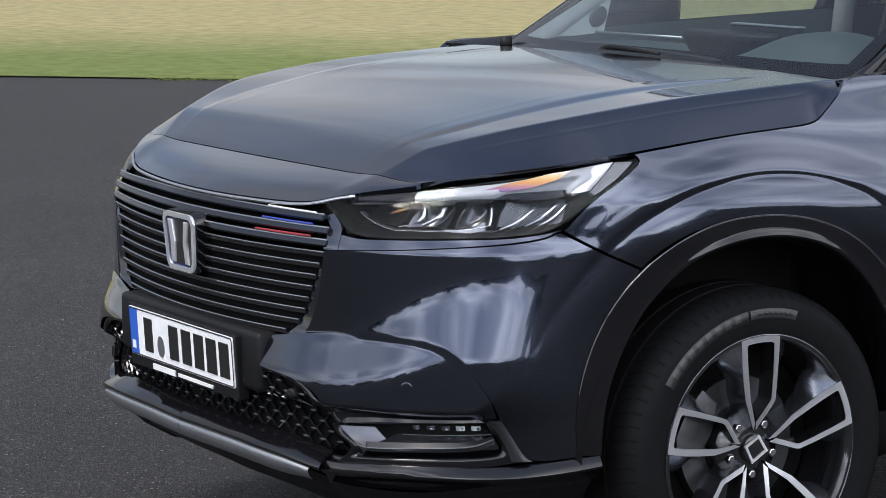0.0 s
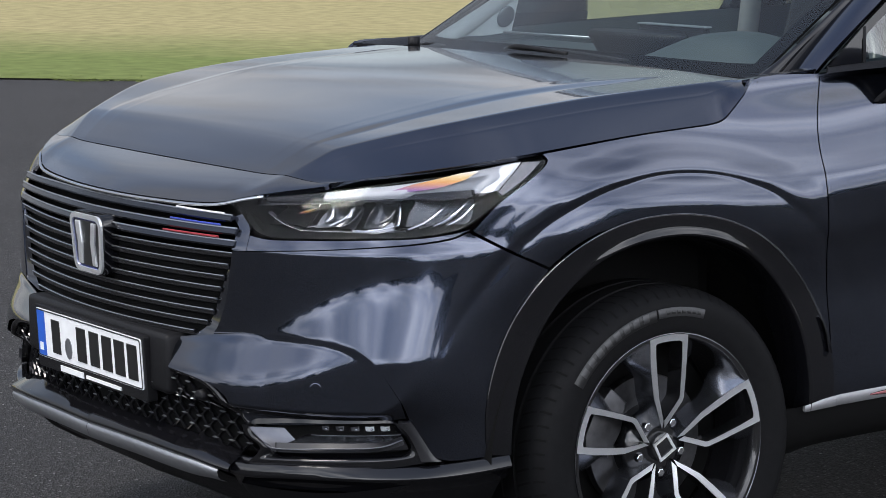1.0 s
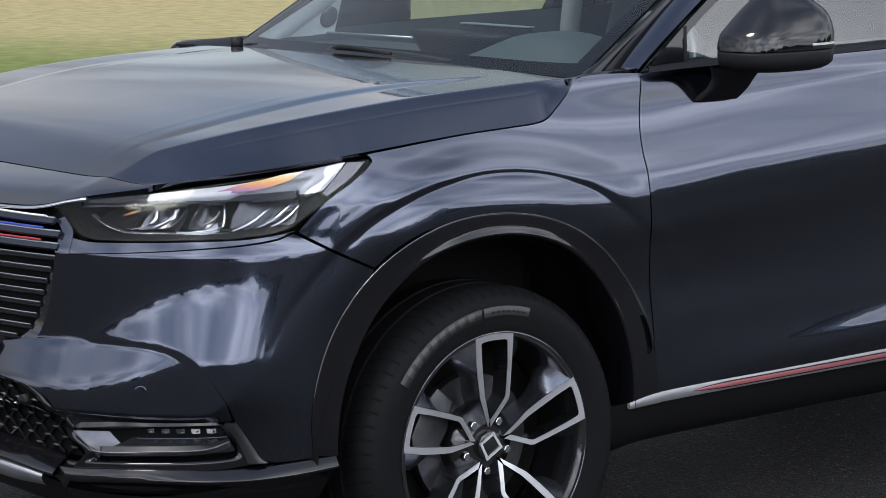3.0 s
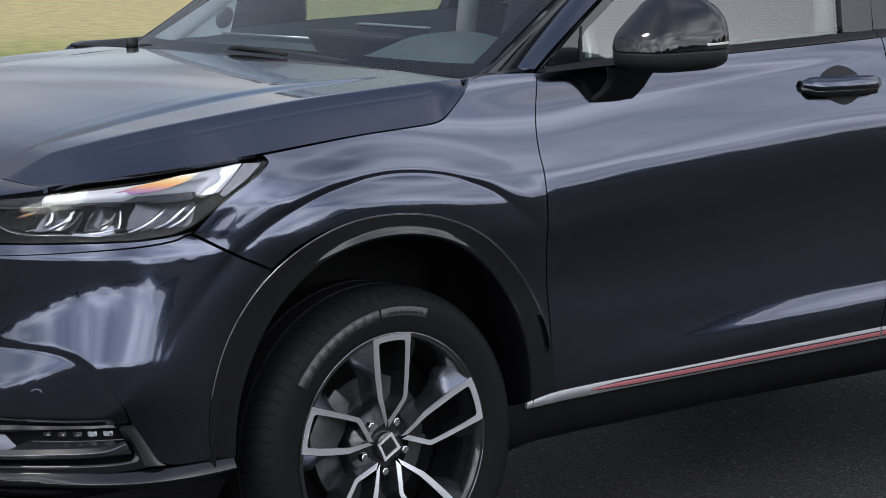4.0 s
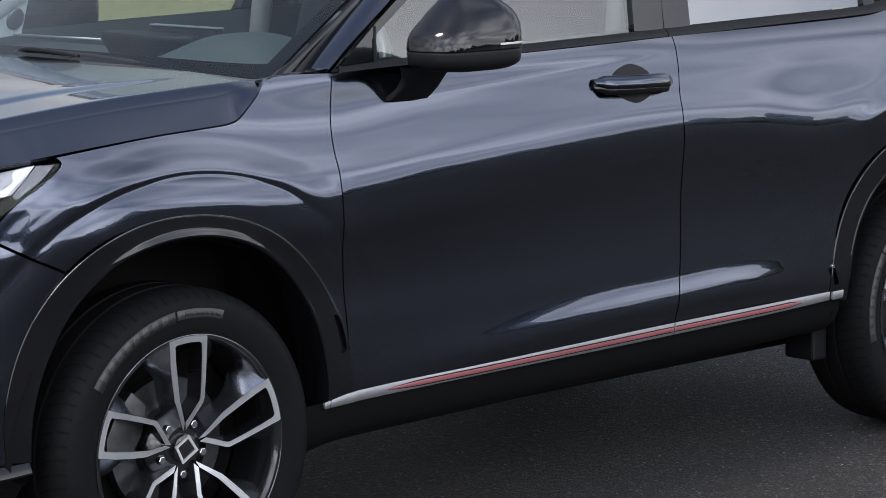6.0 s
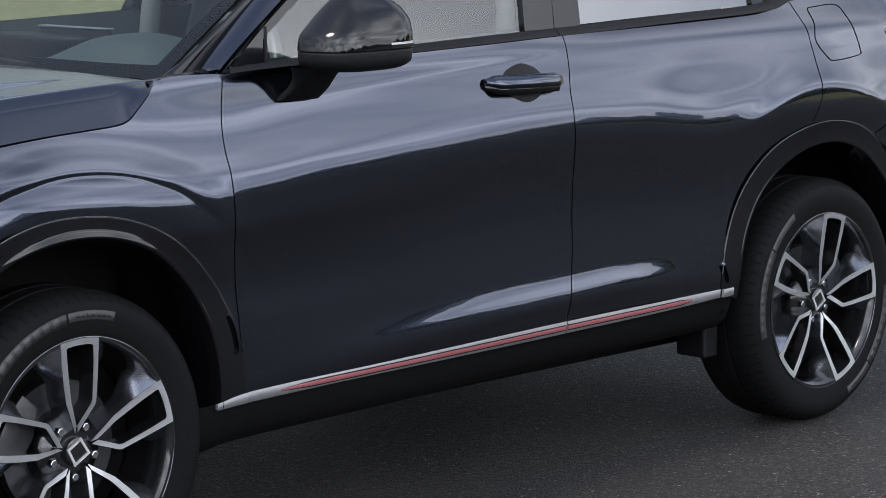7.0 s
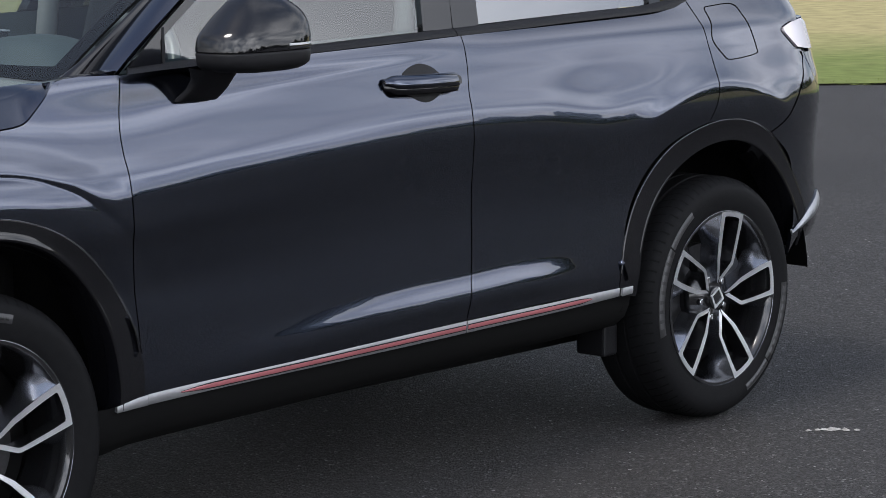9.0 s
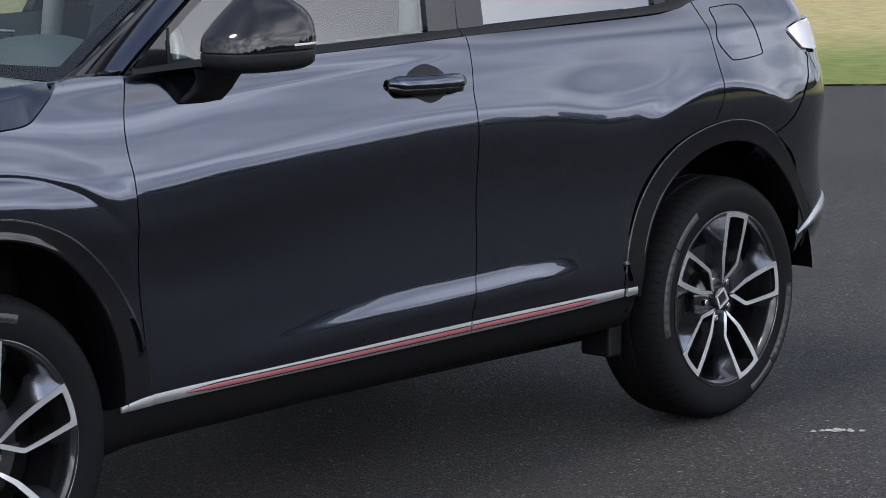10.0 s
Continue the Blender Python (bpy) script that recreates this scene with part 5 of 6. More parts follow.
for z in (0.803, 0.828, 0.853):
    y = np.linspace(-1, 1, 61) * (GRILLE_W(z) + 0.001)
    line = np.stack([GRILLE_X(y, z) - 0.002, y, z + 0.003 * (y / 0.5) ** 2], 1)
    n = np.stack([-np.ones(61), 0.45 * y, 0.5 + 0 * y], 1)
    n /= np.linalg.norm(n, axis=1, keepdims=True)
    up = np.stack([0.45 + 0 * y, 0 * y, 0.9 + 0 * y], 1)
    slat = ribbon("slat", line, 0.0155, 0.030, SLATBAR, grille, up=up, out=n, label="broad painted upper slat")
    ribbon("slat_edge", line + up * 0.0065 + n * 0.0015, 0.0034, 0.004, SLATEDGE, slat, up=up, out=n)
# three coloured bars on the near side
for z, y0, y1, m in ((0.862, -0.30, -0.475, WHITE), (0.839, -0.295, -0.47, BLUEBAR), (0.815, -0.285, -0.47, REDBAR)):
    y = np.linspace(y0, y1, 20)
    line = np.stack([GRILLE_X(y, z) - 0.006, y, z + 0.003 * (y / 0.5) ** 2], 1)
    n = np.array([-0.93, -0.15, 0.33])
    ribbon("colour_bar", line, 0.0040, 0.004, m, grille, out=n, label="thin coloured bar on the grille slat")
# chrome line over and round the grille
top = np.concatenate([flip(lip)[:0:-1], lip])[12:-12]
tube("chrome_line", top + np.array([-0.004, 0, -0.006]), 0.0042, CHROME, grille, "thin bright line over the grille", 8)
# painted return between the slats and the bumper skin
zq = np.linspace(0.600, 0.800, 40)
inner_edge = np.stack([GRILLE_X(GRILLE_W(zq), zq) + 0.004, -GRILLE_W(zq) + 0.002, zq], 1)
skin = catmull(bumper_left, 400)
skin = np.stack([np.interp(np.linspace(0.600, 0.800, 40), skin[:, 1], skin[:, 0]), zq], 1)
outer_edge = body(skin[:, 0] + 0.004, skin[:, 1], -0.0015)
P = np.stack([inner_edge * (1 - k) + outer_edge * k for k in np.linspace(0, 1, 6)], 1)
shell("grille_return", P, PAINT, car, "painted edge beside the grille", 0.0, True)


# badge: a plain rounded frame with an upright plaque
def rounded(w, h, r, n=8, taper=1.0):
    pts = []
    for cx, cz, a0 in ((w - r, h - r, 0), (-(w - r), h - r, 90), (-(w - r), -(h - r), 180), (w - r, -(h - r), 270)):
        pts += [(cx + r * math.cos(radians(a0 + 90 * k / n)), cz + r * math.sin(radians(a0 + 90 * k / n))) for k in range(n + 1)]
    return [(x * (1 + (taper - 1) * (0.5 - z / h / 2)), z) for x, z in pts]


badge = new("badge")
badge.parent = car
badge["label"] = "chrome-framed badge with a plain upright shape"
badge.matrix_basis = pose(-0.893, 0, 0.757, 0, 0, -90) @ pose(0, 0, 0, 3, 0, 0)


def ring_part(name, outer, inner_, y0, y1, mat, parent):
    n = len(outer)
    verts = [(x, y0, z) for x, z in outer] + [(x, y0, z) for x, z in inner_] + [(x, y1, z) for x, z in outer] + [(x, y1, z) for x, z in inner_]
    faces = []
    for i in range(n):
        j = (i + 1) % n
        faces += [(i, j, n + j, n + i), (i, 2 * n + i, 2 * n + j, j), (n + i, n + j, 3 * n + j, 3 * n + i)]
    bm = bmesh.new()
    vs = [bm.verts.new(v) for v in verts]
    for f_ in faces:
        bm.faces.new([vs[k] for k in f_])
    return part(name, bm, mat, parent, "", False)


ring_part("badge_frame", rounded(0.077, 0.064, 0.024, taper=0.86), rounded(0.0665, 0.0535, 0.018, taper=0.86), -0.020, 0.03, BADGESILVER, badge)
part("badge_side", prism(rounded(0.080, 0.067, 0.026, taper=0.86), -0.014, 0.035, 0.003), PIANO, badge, "", True)
part("badge_field", prism(rounded(0.062, 0.0495, 0.015, taper=0.86), -0.0165, 0.0, 0.0), INK, badge)
ring_part("badge_inlay", rounded(0.069, 0.056, 0.019, taper=0.86), rounded(0.062, 0.0495, 0.015, taper=0.86), -0.0168, 0.0, BADGEBLUE, badge)
for k in (-1, 1):
    part("badge_upright", prism([(k * 0.050, 0.047), (k * 0.029, 0.047), (k * 0.020, 0.0), (k * 0.025, -0.047), (k * 0.043, -0.047), (k * 0.038, 0.0)][::k], -0.021, -0.012, 0.002), BADGESILVER, badge, "")

# ---- number plate ----
part("plate_plinth", box_bm(-0.902, -0.82, -0.345, 0.345, 0.475, 0.602, 0.012, 3), BLACK, car, "black plastic plinth behind the number plate", True)
plate = new("number_plate")
plate.parent = car
plate["label"] = "white number plate with a blue band in a black holder"
plate.matrix_basis = pose(-0.910, 0, 0.528, 0, 0, -90) @ pose(0, 0, 0, 3, 0, 0)
part("plate_holder", prism(rounded(0.270, 0.071, 0.006, 3), -0.004, 0.02, 0.002), BLACK, plate, "black plate holder").location = (0, 0, -0.009)
part("plate_sheet", prism(rounded(0.260, 0.055, 0.006, 3), -0.0065, -0.002, 0.0), WHITE, plate)
part("blue_band", prism([(-0.258, -0.053), (-0.217, -0.053), (-0.217, 0.053), (-0.258, 0.053)], -0.0075, -0.004), BLUE, plate)
ring_part("plate_border", rounded(0.258, 0.0535, 0.006, 3), rounded(0.2555, 0.051, 0.005, 3), -0.0078, -0.005, INK, plate)
# the characters stand as plain bars
for x0, x1 in ((-0.180, -0.140), (-0.052, -0.008), (0.012, 0.056), (0.074, 0.118), (0.134, 0.180), (0.196, 0.240)):
    part("plate_bar", prism([(x0, -0.038), (x1, -0.038), (x1, 0.038), (x0, 0.038)], -0.0085, -0.005), INK, plate, "plain dark bar")
disc_bm = prism([(-0.098 + 0.017 * math.cos(a), -0.018 + 0.024 * math.sin(a)) for a in np.linspace(0, 2 * math.pi, 24, endpoint=False)], -0.0080, -0.005)
part("plate_seal", disc_bm, SATIN, plate, "grey round seal")
part("blue_band_bar", prism([(-0.247, -0.040), (-0.230, -0.040), (-0.230, -0.022), (-0.247, -0.022)], -0.0085, -0.005), WHITE, plate)
for x0, x1, h in ((-0.150, -0.035, 0.0065), (-0.020, 0.150, 0.0038)):
    part("holder_bar", prism([(x0, -0.0695 - h), (x1, -0.0695 - h), (x1, -0.0695 + h), (x0, -0.0695 + h)], -0.0065, -0.002), WHITE, plate, "plain white bar")
for x0, x1 in ((-0.20, -0.12), (-0.10, 0.10), (0.12, 0.20)):
    part("holder_clip", prism([(x0, 0.0575), (x1, 0.0575), (x1, 0.060), (x0, 0.060)], -0.0055, -0.003), SMOKE, plate)

# ---- lower intake mesh ----
panel("intake_backing", DARK, [(0.0, 0.33), (0.60, 0.33)], [(0.0, 0.56), (0.40, 0.54), (0.60, 0.42)], [(0.0, 0.33), (0.0, 0.56)], [(0.60, 0.33), (0.60, 0.42)], 30, 12, -0.055, fold=0.0, gap=0)
top_z = spline([0, 0.30, 0.432, 0.498, 0.558, 0.62], [0.50, 0.53, 0.516, 0.490, 0.444, 0.385])
low_z = spline([0, 0.30, 0.47, 0.62], [0.398, 0.400, 0.386, 0.374])
mv, mf = [], []


def bar(p, q, wide=0.0055, deep=0.02):
    p, q = np.array(p), np.array(q)
    d = (q - p) / max(np.linalg.norm(q - p), 1e-9)
    n_ = np.array([-d[1], d[0]]) * wide / 2
    i = len(mv)
    for c in (p, q):
        for off, o in ((-1, -0.014 - deep), (-0.9, -0.016), (-0.25, -0.012), (0.25, -0.012), (0.9, -0.016), (1, -0.014 - deep)):
            mv.append(body(c[0] + n_[0] * off, c[1] + n_[1] * off, o))
    mf.extend([(i + k, i + k + 1, i + 7 + k, i + 6 + k) for k in range(5)])


knots = []
pitch_s, pitch_z = 0.050, 0.038
for k in range(-14, 30):
    for sign in (-1, 1):
        pts = []
        for t in np.linspace(-0.1, 0.30, 161):
            s_, z_ = k * pitch_s + sign * t * pitch_s / pitch_z * 1.0, 0.36 + t
            if 0 <= s_ <= 0.62 and low_z(s_) < z_ < top_z(s_):
                pts.append((s_, z_))
        for j in range(0, len(pts) - 8, 8):
            bar(pts[j], pts[j + 8])
for i in range(0, 26):
    for j in range(0, 10):
        s_, z_ = i * pitch_s / 2, 0.36 + j * pitch_z / 2
        if (i + j) % 2 == 0 and 0 <= s_ <= 0.62 and low_z(s_) + 0.006 < z_ < top_z(s_) - 0.006:
            knots.append((s_, z_))
for side in (0, 1):
    V_ = np.array(mv) if side == 0 else flip(mv)
    near = [f_ for f_ in mf if side == 0 or V_[f_[0]][1] < 0.56]
    tagged(mesh("intake_mesh", V_, near if side == 0 else [f_[::-1] for f_ in near], PIANO, car, "black diamond mesh in the lower intake", shade=False), "black diamond mesh in the lower intake", kind="stuff")
kv, kf = [], []
for s_, z_ in knots:
    i = len(kv)
    for ds, dz, o in ((-0.011, 0, -0.010), (0, -0.0026, -0.010), (0.011, 0, -0.010), (0, 0.0026, -0.010), (0, 0.0010, -0.005)):
        kv.append(body(s_ + ds, z_ + dz, o))
    kf += [(i, i + 1, i + 4), (i + 1, i + 2, i + 4), (i + 2, i + 3, i + 4), (i + 3, i, i + 4)]
mesh("mesh_stud", kv, kf, SATIN, car, shade=False)
mesh("mesh_stud", flip(kv), [f_[::-1] for f_ in kf if kv[f_[0]][1] > -0.40], SATIN, car, shade=False)
q = catmull([(0.30, 0.533), (0.43, 0.527), (0.50, 0.500), (0.54, 0.452), (0.59, 0.410), (0.615, 0.378), (0.56, 0.362), (0.50, 0.366)], 40)
tube("intake_frame", body(q[:, 0], q[:, 1], -0.012), 0.009, PIANO, car, "black frame round the intake", 8, mirror=True)
q = np.linspace(0, 2 * np.pi, 24)
rows = [body(0.442 + r * np.cos(q), 0.487 + r * np.sin(q), o) for r, o in ((0.014, -0.02), (0.013, -0.006), (0.010, -0.005), (0.0, -0.004))]
shell("parking_sensor", np.stack(rows, 1), BLACK, car, "small black parking sensor in the mesh", 0.0)
rows = [body(0.727 + r * np.cos(q), 0.533 + r * np.sin(q), o) for r, o in ((0.0115, 0.0003), (0.0108, 0.0007), (0.0095, 0.0008), (0.0, 0.0008))]
shell("parking_sensor", np.stack(rows, 1), PAINT, car, "small round painted parking sensor", 0.003, True)

# ---- lower lip ----
s = np.linspace(0, 0.53, 50)
lip_out = lambda s_: 0.022 + 0.012 * smooth(0.1, 0.45, s_)
zt = spline([0, 0.2, 0.40, 0.53, 0.62, 0.70, 0.90, 0.97, 1.11], [0.372, 0.372, 0.366, 0.350, 0.347, 0.347, 0.366, 0.374, 0.376])
rows = [body(s, zt(s) + dz, lip_out(s) + o) for dz, o in ((0.030, -0.075), (0.028, -0.048), (0.026, -0.044), (0.006, -0.006), (0.002, -0.001), (-0.003, 0.001), (-0.007, 0.0), (-0.010, -0.006))]
shell("splitter_edge", np.stack(rows, 1), PIANO, car, "gloss black lip over the silver skid trim", 0.0, True)
s = np.linspace(0, 0.50, 50)
rows = [body(s, zt(s) - dz * (1 - 0.25 * smooth(0.4, 0.5, s)), lip_out(s) + o) for dz, o in ((0.010, -0.008), (0.012, 0.0), (0.020, 0.003), (0.034, 0.001), (0.046, -0.006), (0.052, -0.02))]
shell("skid_trim", np.stack(rows, 1), SATIN, car, "satin silver skid trim under the bumper", 0.0, True)
s = np.linspace(0.0, 1.11, 80)
rows = [body(s, zt(s) - dz, np.where(s < 0.52, lip_out(s) - 0.045, 0.006) + o) for dz, o in ((0.034, 0.0), (0.06, -0.012), (0.10, -0.035), (0.14, -0.08), (0.15, -0.25))]
shell("lower_valance", np.stack(rows, 1), BLACK, car, "black lower bumper valance", 0.0, True)
s = np.linspace(0.52, 1.118, 70)
foot = spline([0.52, 0.553, 0.65, 0.749, 0.903, 1.049, 1.127], [0.338, 0.338, 0.345, 0.348, 0.345, 0.349, 0.354])
steep = smooth(0.86, 0.70, s)   # the face stands steeper near the intake
rows = [body(s, foot(s) + dz, o + d * steep) for dz, o, d in ((0.026, -0.014, 0.0), (0.0235, 0.001, 0.0115), (0.0225, 0.0025, 0.0120), (0.006, 0.0160, 0.0015), (0.003, 0.0180, 0.0), (0.0, 0.0186, 0.0), (-0.004, 0.0160, 0.0), (-0.007, 0.0080, 0.0), (-0.030, 0.0, 0.0))]
shell("bumper_fin", np.stack(rows, 1), PIANO, car, "gloss black fin along the bumper foot", 0.006, True)

# ---- fog lamp pocket ----
BEZEL = material("dark_grey_bezel", (0.018, 0.018, 0.020), 0.0, 0.32, 0.0, 0.1, 90.0)
CHEEK = material("pale_satin_cheek", (0.15, 0.155, 0.175), 0.8, 0.36, 0.0, 0.06, 60.0)
POCKET_LOW = [(0.549, 0.357), (0.629, 0.361), (0.761, 0.364), (0.865, 0.367), (0.916, 0.372), (0.950, 0.376)]
POCKET_TOP = [(0.538, 0.441), (0.60, 0.449), (0.69, 0.458), (0.865, 0.462), (0.904, 0.459)]
panel("fog_surround", PIANO, POCKET_LOW, POCKET_TOP, [(0.549, 0.357), (0.587, 0.395), (0.55, 0.419), (0.538, 0.441)], [(0.950, 0.376), (0.935, 0.42), (0.904, 0.459)], 70, 36,
      lambda u, v: 0.003 - 0.040 * smooth(0.03, 0.12, u) * smooth(0.93, 0.86, u) * smooth(0.16, 0.34, v) * smooth(0.985, 0.95, v), label="gloss black fog lamp pocket")
panel("fog_bezel", BEZEL, [(0.926, 0.379), (0.968, 0.378)], [(0.878, 0.458), (0.906, 0.463)], [(0.926, 0.379), (0.914, 0.410), (0.898, 0.439), (0.878, 0.458)], [(0.968, 0.378), (0.951, 0.39), (0.928, 0.427), (0.906, 0.463)], 10, 24,
      lambda u, v: 0.006 + 0.003 * np.sin(np.pi * u) + 0 * v, label="dark grey bezel beside the fog lamp", gap=0)
panel("fog_cheek", CHEEK, [(0.626, 0.400), (0.745, 0.408)], [(0.563, 0.437), (0.725, 0.436)], [(0.626, 0.400), (0.595, 0.414), (0.563, 0.437)], [(0.745, 0.408), (0.736, 0.422), (0.725, 0.436)], 30, 14, lambda u, v: 0.006 - 0.038 * (1 - (1 - u) ** 2.4) + 0 * v, label="pale satin cheek beside the fog lamp", gap=0)
BLADE = [(0.626, 0.3995), (0.738, 0.4065), (0.842, 0.4115), (0.891, 0.4265)]
panel("fog_trim", SMOKE, BLADE, [(0.690, 0.430), (0.75, 0.431), (0.83, 0.432), (0.890, 0.434)], [BLADE[0], (0.660, 0.415), (0.690, 0.430)], [BLADE[-1], (0.890, 0.434)], 50, 8, lambda u, v: 0.006 - 0.030 * v + 0 * u, label="dark chrome blade under the fog lamp", gap=0)
panel("fog_trim_edge", BEZEL, [(0.637, 0.396), (0.738, 0.400), (0.831, 0.402), (0.902, 0.404)], BLADE, [(0.637, 0.396), (0.626, 0.3995)], [(0.902, 0.404), (0.891, 0.4265)], 50, 5, lambda u, v: -0.004 + 0.010 * v + 0 * u, gap=0)
q = catmull([(0.563, 0.437), (0.595, 0.414), (0.626, 0.3995)] + BLADE[1:], 60)
tube("fog_line", body(q[:, 0], q[:, 1], 0.0065), 0.0014, CHEEK, car, "thin bright line round the fog lamp blade", 6, mirror=True)
panel("fog_housing", PIANO, [(0.700, 0.431), (0.890, 0.434)], [(0.688, 0.450), (0.883, 0.454)], [(0.700, 0.431), (0.688, 0.450)], [(0.890, 0.434), (0.883, 0.454)], 30, 5, -0.026)
panel("fog_lens", LENS, [(0.703, 0.4315), (0.888, 0.4345)], [(0.690, 0.449), (0.881, 0.453)], [(0.703, 0.4315), (0.690, 0.449)], [(0.888, 0.4345), (0.881, 0.453)], 30, 5, -0.010, fold=0.0)
q = catmull([(0.703, 0.4305), (0.80, 0.432), (0.888, 0.4335)], 30)
tube("fog_line", body(q[:, 0], q[:, 1], -0.008), 0.0009, CHEEK, car, "", 6, mirror=True)
for k, (a, b) in enumerate(((0.717, 0.739), (0.748, 0.772), (0.780, 0.805), (0.812, 0.836), (0.844, 0.869))):
    panel("fog_led", LAMPWHITE if k > 2 else SMOKE, [(a + 0.003, 0.438), (b, 0.4385)], [(a, 0.450), (b - 0.001, 0.451)], [(a + 0.003, 0.438), (a, 0.450)], [(b, 0.4385), (b - 0.001, 0.451)], 8, 6, lambda u, v: -0.020 + 0.005 * np.sin(np.pi * u) + 0 * v, fold=0.004, label="fog lamp cell")
    q = np.linspace(0, 2 * np.pi, 10)
    rows = [body((a + b) / 2 + 0.004 + r * np.cos(q), 0.4435 + r * 0.9 * np.sin(q), o) for r, o in ((0.0035, -0.018), (0.003, -0.0145), (0.0, -0.0135))]
    shell("fog_bulb", np.stack(rows, 1), CHROME, car, "", 0.0, True)

# ---- head lamps ----
LAMP_TOP = [(0.452, 0.885), (0.575, 0.903), (0.719, 0.918), (0.893, 0.937), (1.072, 0.956), (1.216, 0.972)]
LAMP_LOW = [(0.514, 0.872), (0.554, 0.836), (0.597, 0.823), (0.666, 0.822), (0.813, 0.825), (0.929, 0.826), (1.013, 0.836), (1.051, 0.853), (1.105, 0.888), (1.174, 0.929)]
LAMP_IN, LAMP_OUT = [(0.514, 0.872), (0.452, 0.885)], [(1.174, 0.929), (1.222, 0.961), (1.216, 0.972)]
panel("lamp_housing", DARK, LAMP_LOW, LAMP_TOP, LAMP_IN, LAMP_OUT, 70, 24, lambda u, v: -0.010 - 0.055 * smooth(0, 0.12, v) * smooth(1, 0.9, v) * smooth(0, 0.1, u) * smooth(1, 0.92, u), label="black head lamp housing", fold=0.0)
panel("lamp_lens", LENS, LAMP_LOW, LAMP_TOP, LAMP_IN, LAMP_OUT, 70, 24, 0.001, label="clear head lamp lens", fold=0.004)
panel("bumper_ledge", PAINT, [(0.529, 0.792), (0.556, 0.795)], [(0.500, 0.857), (0.520, 0.864)], [(0.529, 0.792), (0.527, 0.83), (0.500, 0.857)], [(0.556, 0.795), (0.552, 0.838), (0.520, 0.864)], 8, 16, 0.001, gap=0)
DRL_UP = [(0.715, 0.9120), (0.805, 0.920), (0.944, 0.933), (1.052, 0.950), (1.158, 0.966)]
DRL_LOW = [(0.718, 0.8945), (0.808, 0.900), (0.938, 0.903), (1.042, 0.907), (1.100, 0.912)]
panel("light_guide", GUIDE, DRL_LOW, DRL_UP, [(0.718, 0.8945), (0.715, 0.9120)], [(1.100, 0.912), (1.128, 0.939), (1.158, 0.966)], 60, 10, lambda u, v: -0.012 + 0.009 * np.sin(np.pi * v) - 0.014 * smooth(0.75, 0.5, v) * smooth(0.45, 0.62, u) * smooth(0.92, 0.86, u), label="pale daytime light guide", gap=0)
# the guide's root is darker and duller than the rest
DIMGUIDE = material("dark_light_guide", (0.022, 0.023, 0.026), 0.0, 0.75, 0.0, 0.08, 30.0, spec=0.05)
panel("light_guide_root", DIMGUIDE, [(0.575, 0.8880), (0.665, 0.8915), (0.716, 0.8944)], [(0.560, 0.8975), (0.660, 0.9070), (0.713, 0.9118)], [(0.575, 0.8880), (0.560, 0.8975)], [(0.716, 0.8944), (0.713, 0.9118)], 24, 8, lambda u, v: -0.012 + 0.006 * np.sin(np.pi * v) + 0 * u, label="darker root of the light guide", gap=0)
# the lit end of the dark housing, its light painted as grey
LAMPGREY = material("lit_lamp_corner", (0.14, 0.14, 0.15), 0.2, 0.4, 0.0, 0.2, 90.0)
panel("lamp_corner", LAMPGREY, [(1.108, 0.910), (1.116, 0.903)], [(1.170, 0.966), (1.210, 0.965)], [(1.108, 0.910), (1.140, 0.940), (1.170, 0.966)], [(1.116, 0.903), (1.168, 0.934), (1.210, 0.965)], 8, 14, -0.008, gap=0, label="lit inner corner of the lamp, painted grey")
panel("light_guide_end", LAMPWHITE, [(1.066, 0.909), (1.106, 0.913)], [(1.122, 0.960), (1.166, 0.967)], [(1.066, 0.909), (1.098, 0.934), (1.122, 0.960)], [(1.106, 0.913), (1.138, 0.941), (1.166, 0.967)], 8, 14, lambda u, v: -0.006 + 0.004 * np.sin(np.pi * u) + 0 * v, gap=0)
panel("light_guide_sheen", SHEEN, [(0.880, 0.918), (0.93, 0.917), (0.985, 0.923), (1.040, 0.937)], [(0.93, 0.930), (0.99, 0.941), (1.03, 0.949), (1.074, 0.954)], [(0.880, 0.918), (0.93, 0.930)], [(1.040, 0.937), (1.074, 0.954)], 24, 8, -0.004, gap=0, fold=0.001, label="orange and violet sheen on the light guide")
panel("lamp_divider", PIANO, [(0.56, 0.874), (0.738, 0.884), (0.899, 0.891), (1.05, 0.897)], [(0.54, 0.881), (0.738, 0.892), (0.899, 0.899), (1.06, 0.905)], [(0.56, 0.874), (0.54, 0.881)], [(1.05, 0.897), (1.06, 0.905)], 40, 4, lambda u, v: -0.014 - 0.02 * (1 - v), gap=0)
# lit and dim copies of the reflector, painting the streaks in the lamp
LAMPGLOW = material("lit_reflector", (0.75, 0.76, 0.78), 1.0, 0.16, 0.0, 0.1, 160.0)
LAMPDIM = material("dim_reflector", (0.085, 0.088, 0.095), 0.9, 0.25, 0.0, 0.2, 160.0)


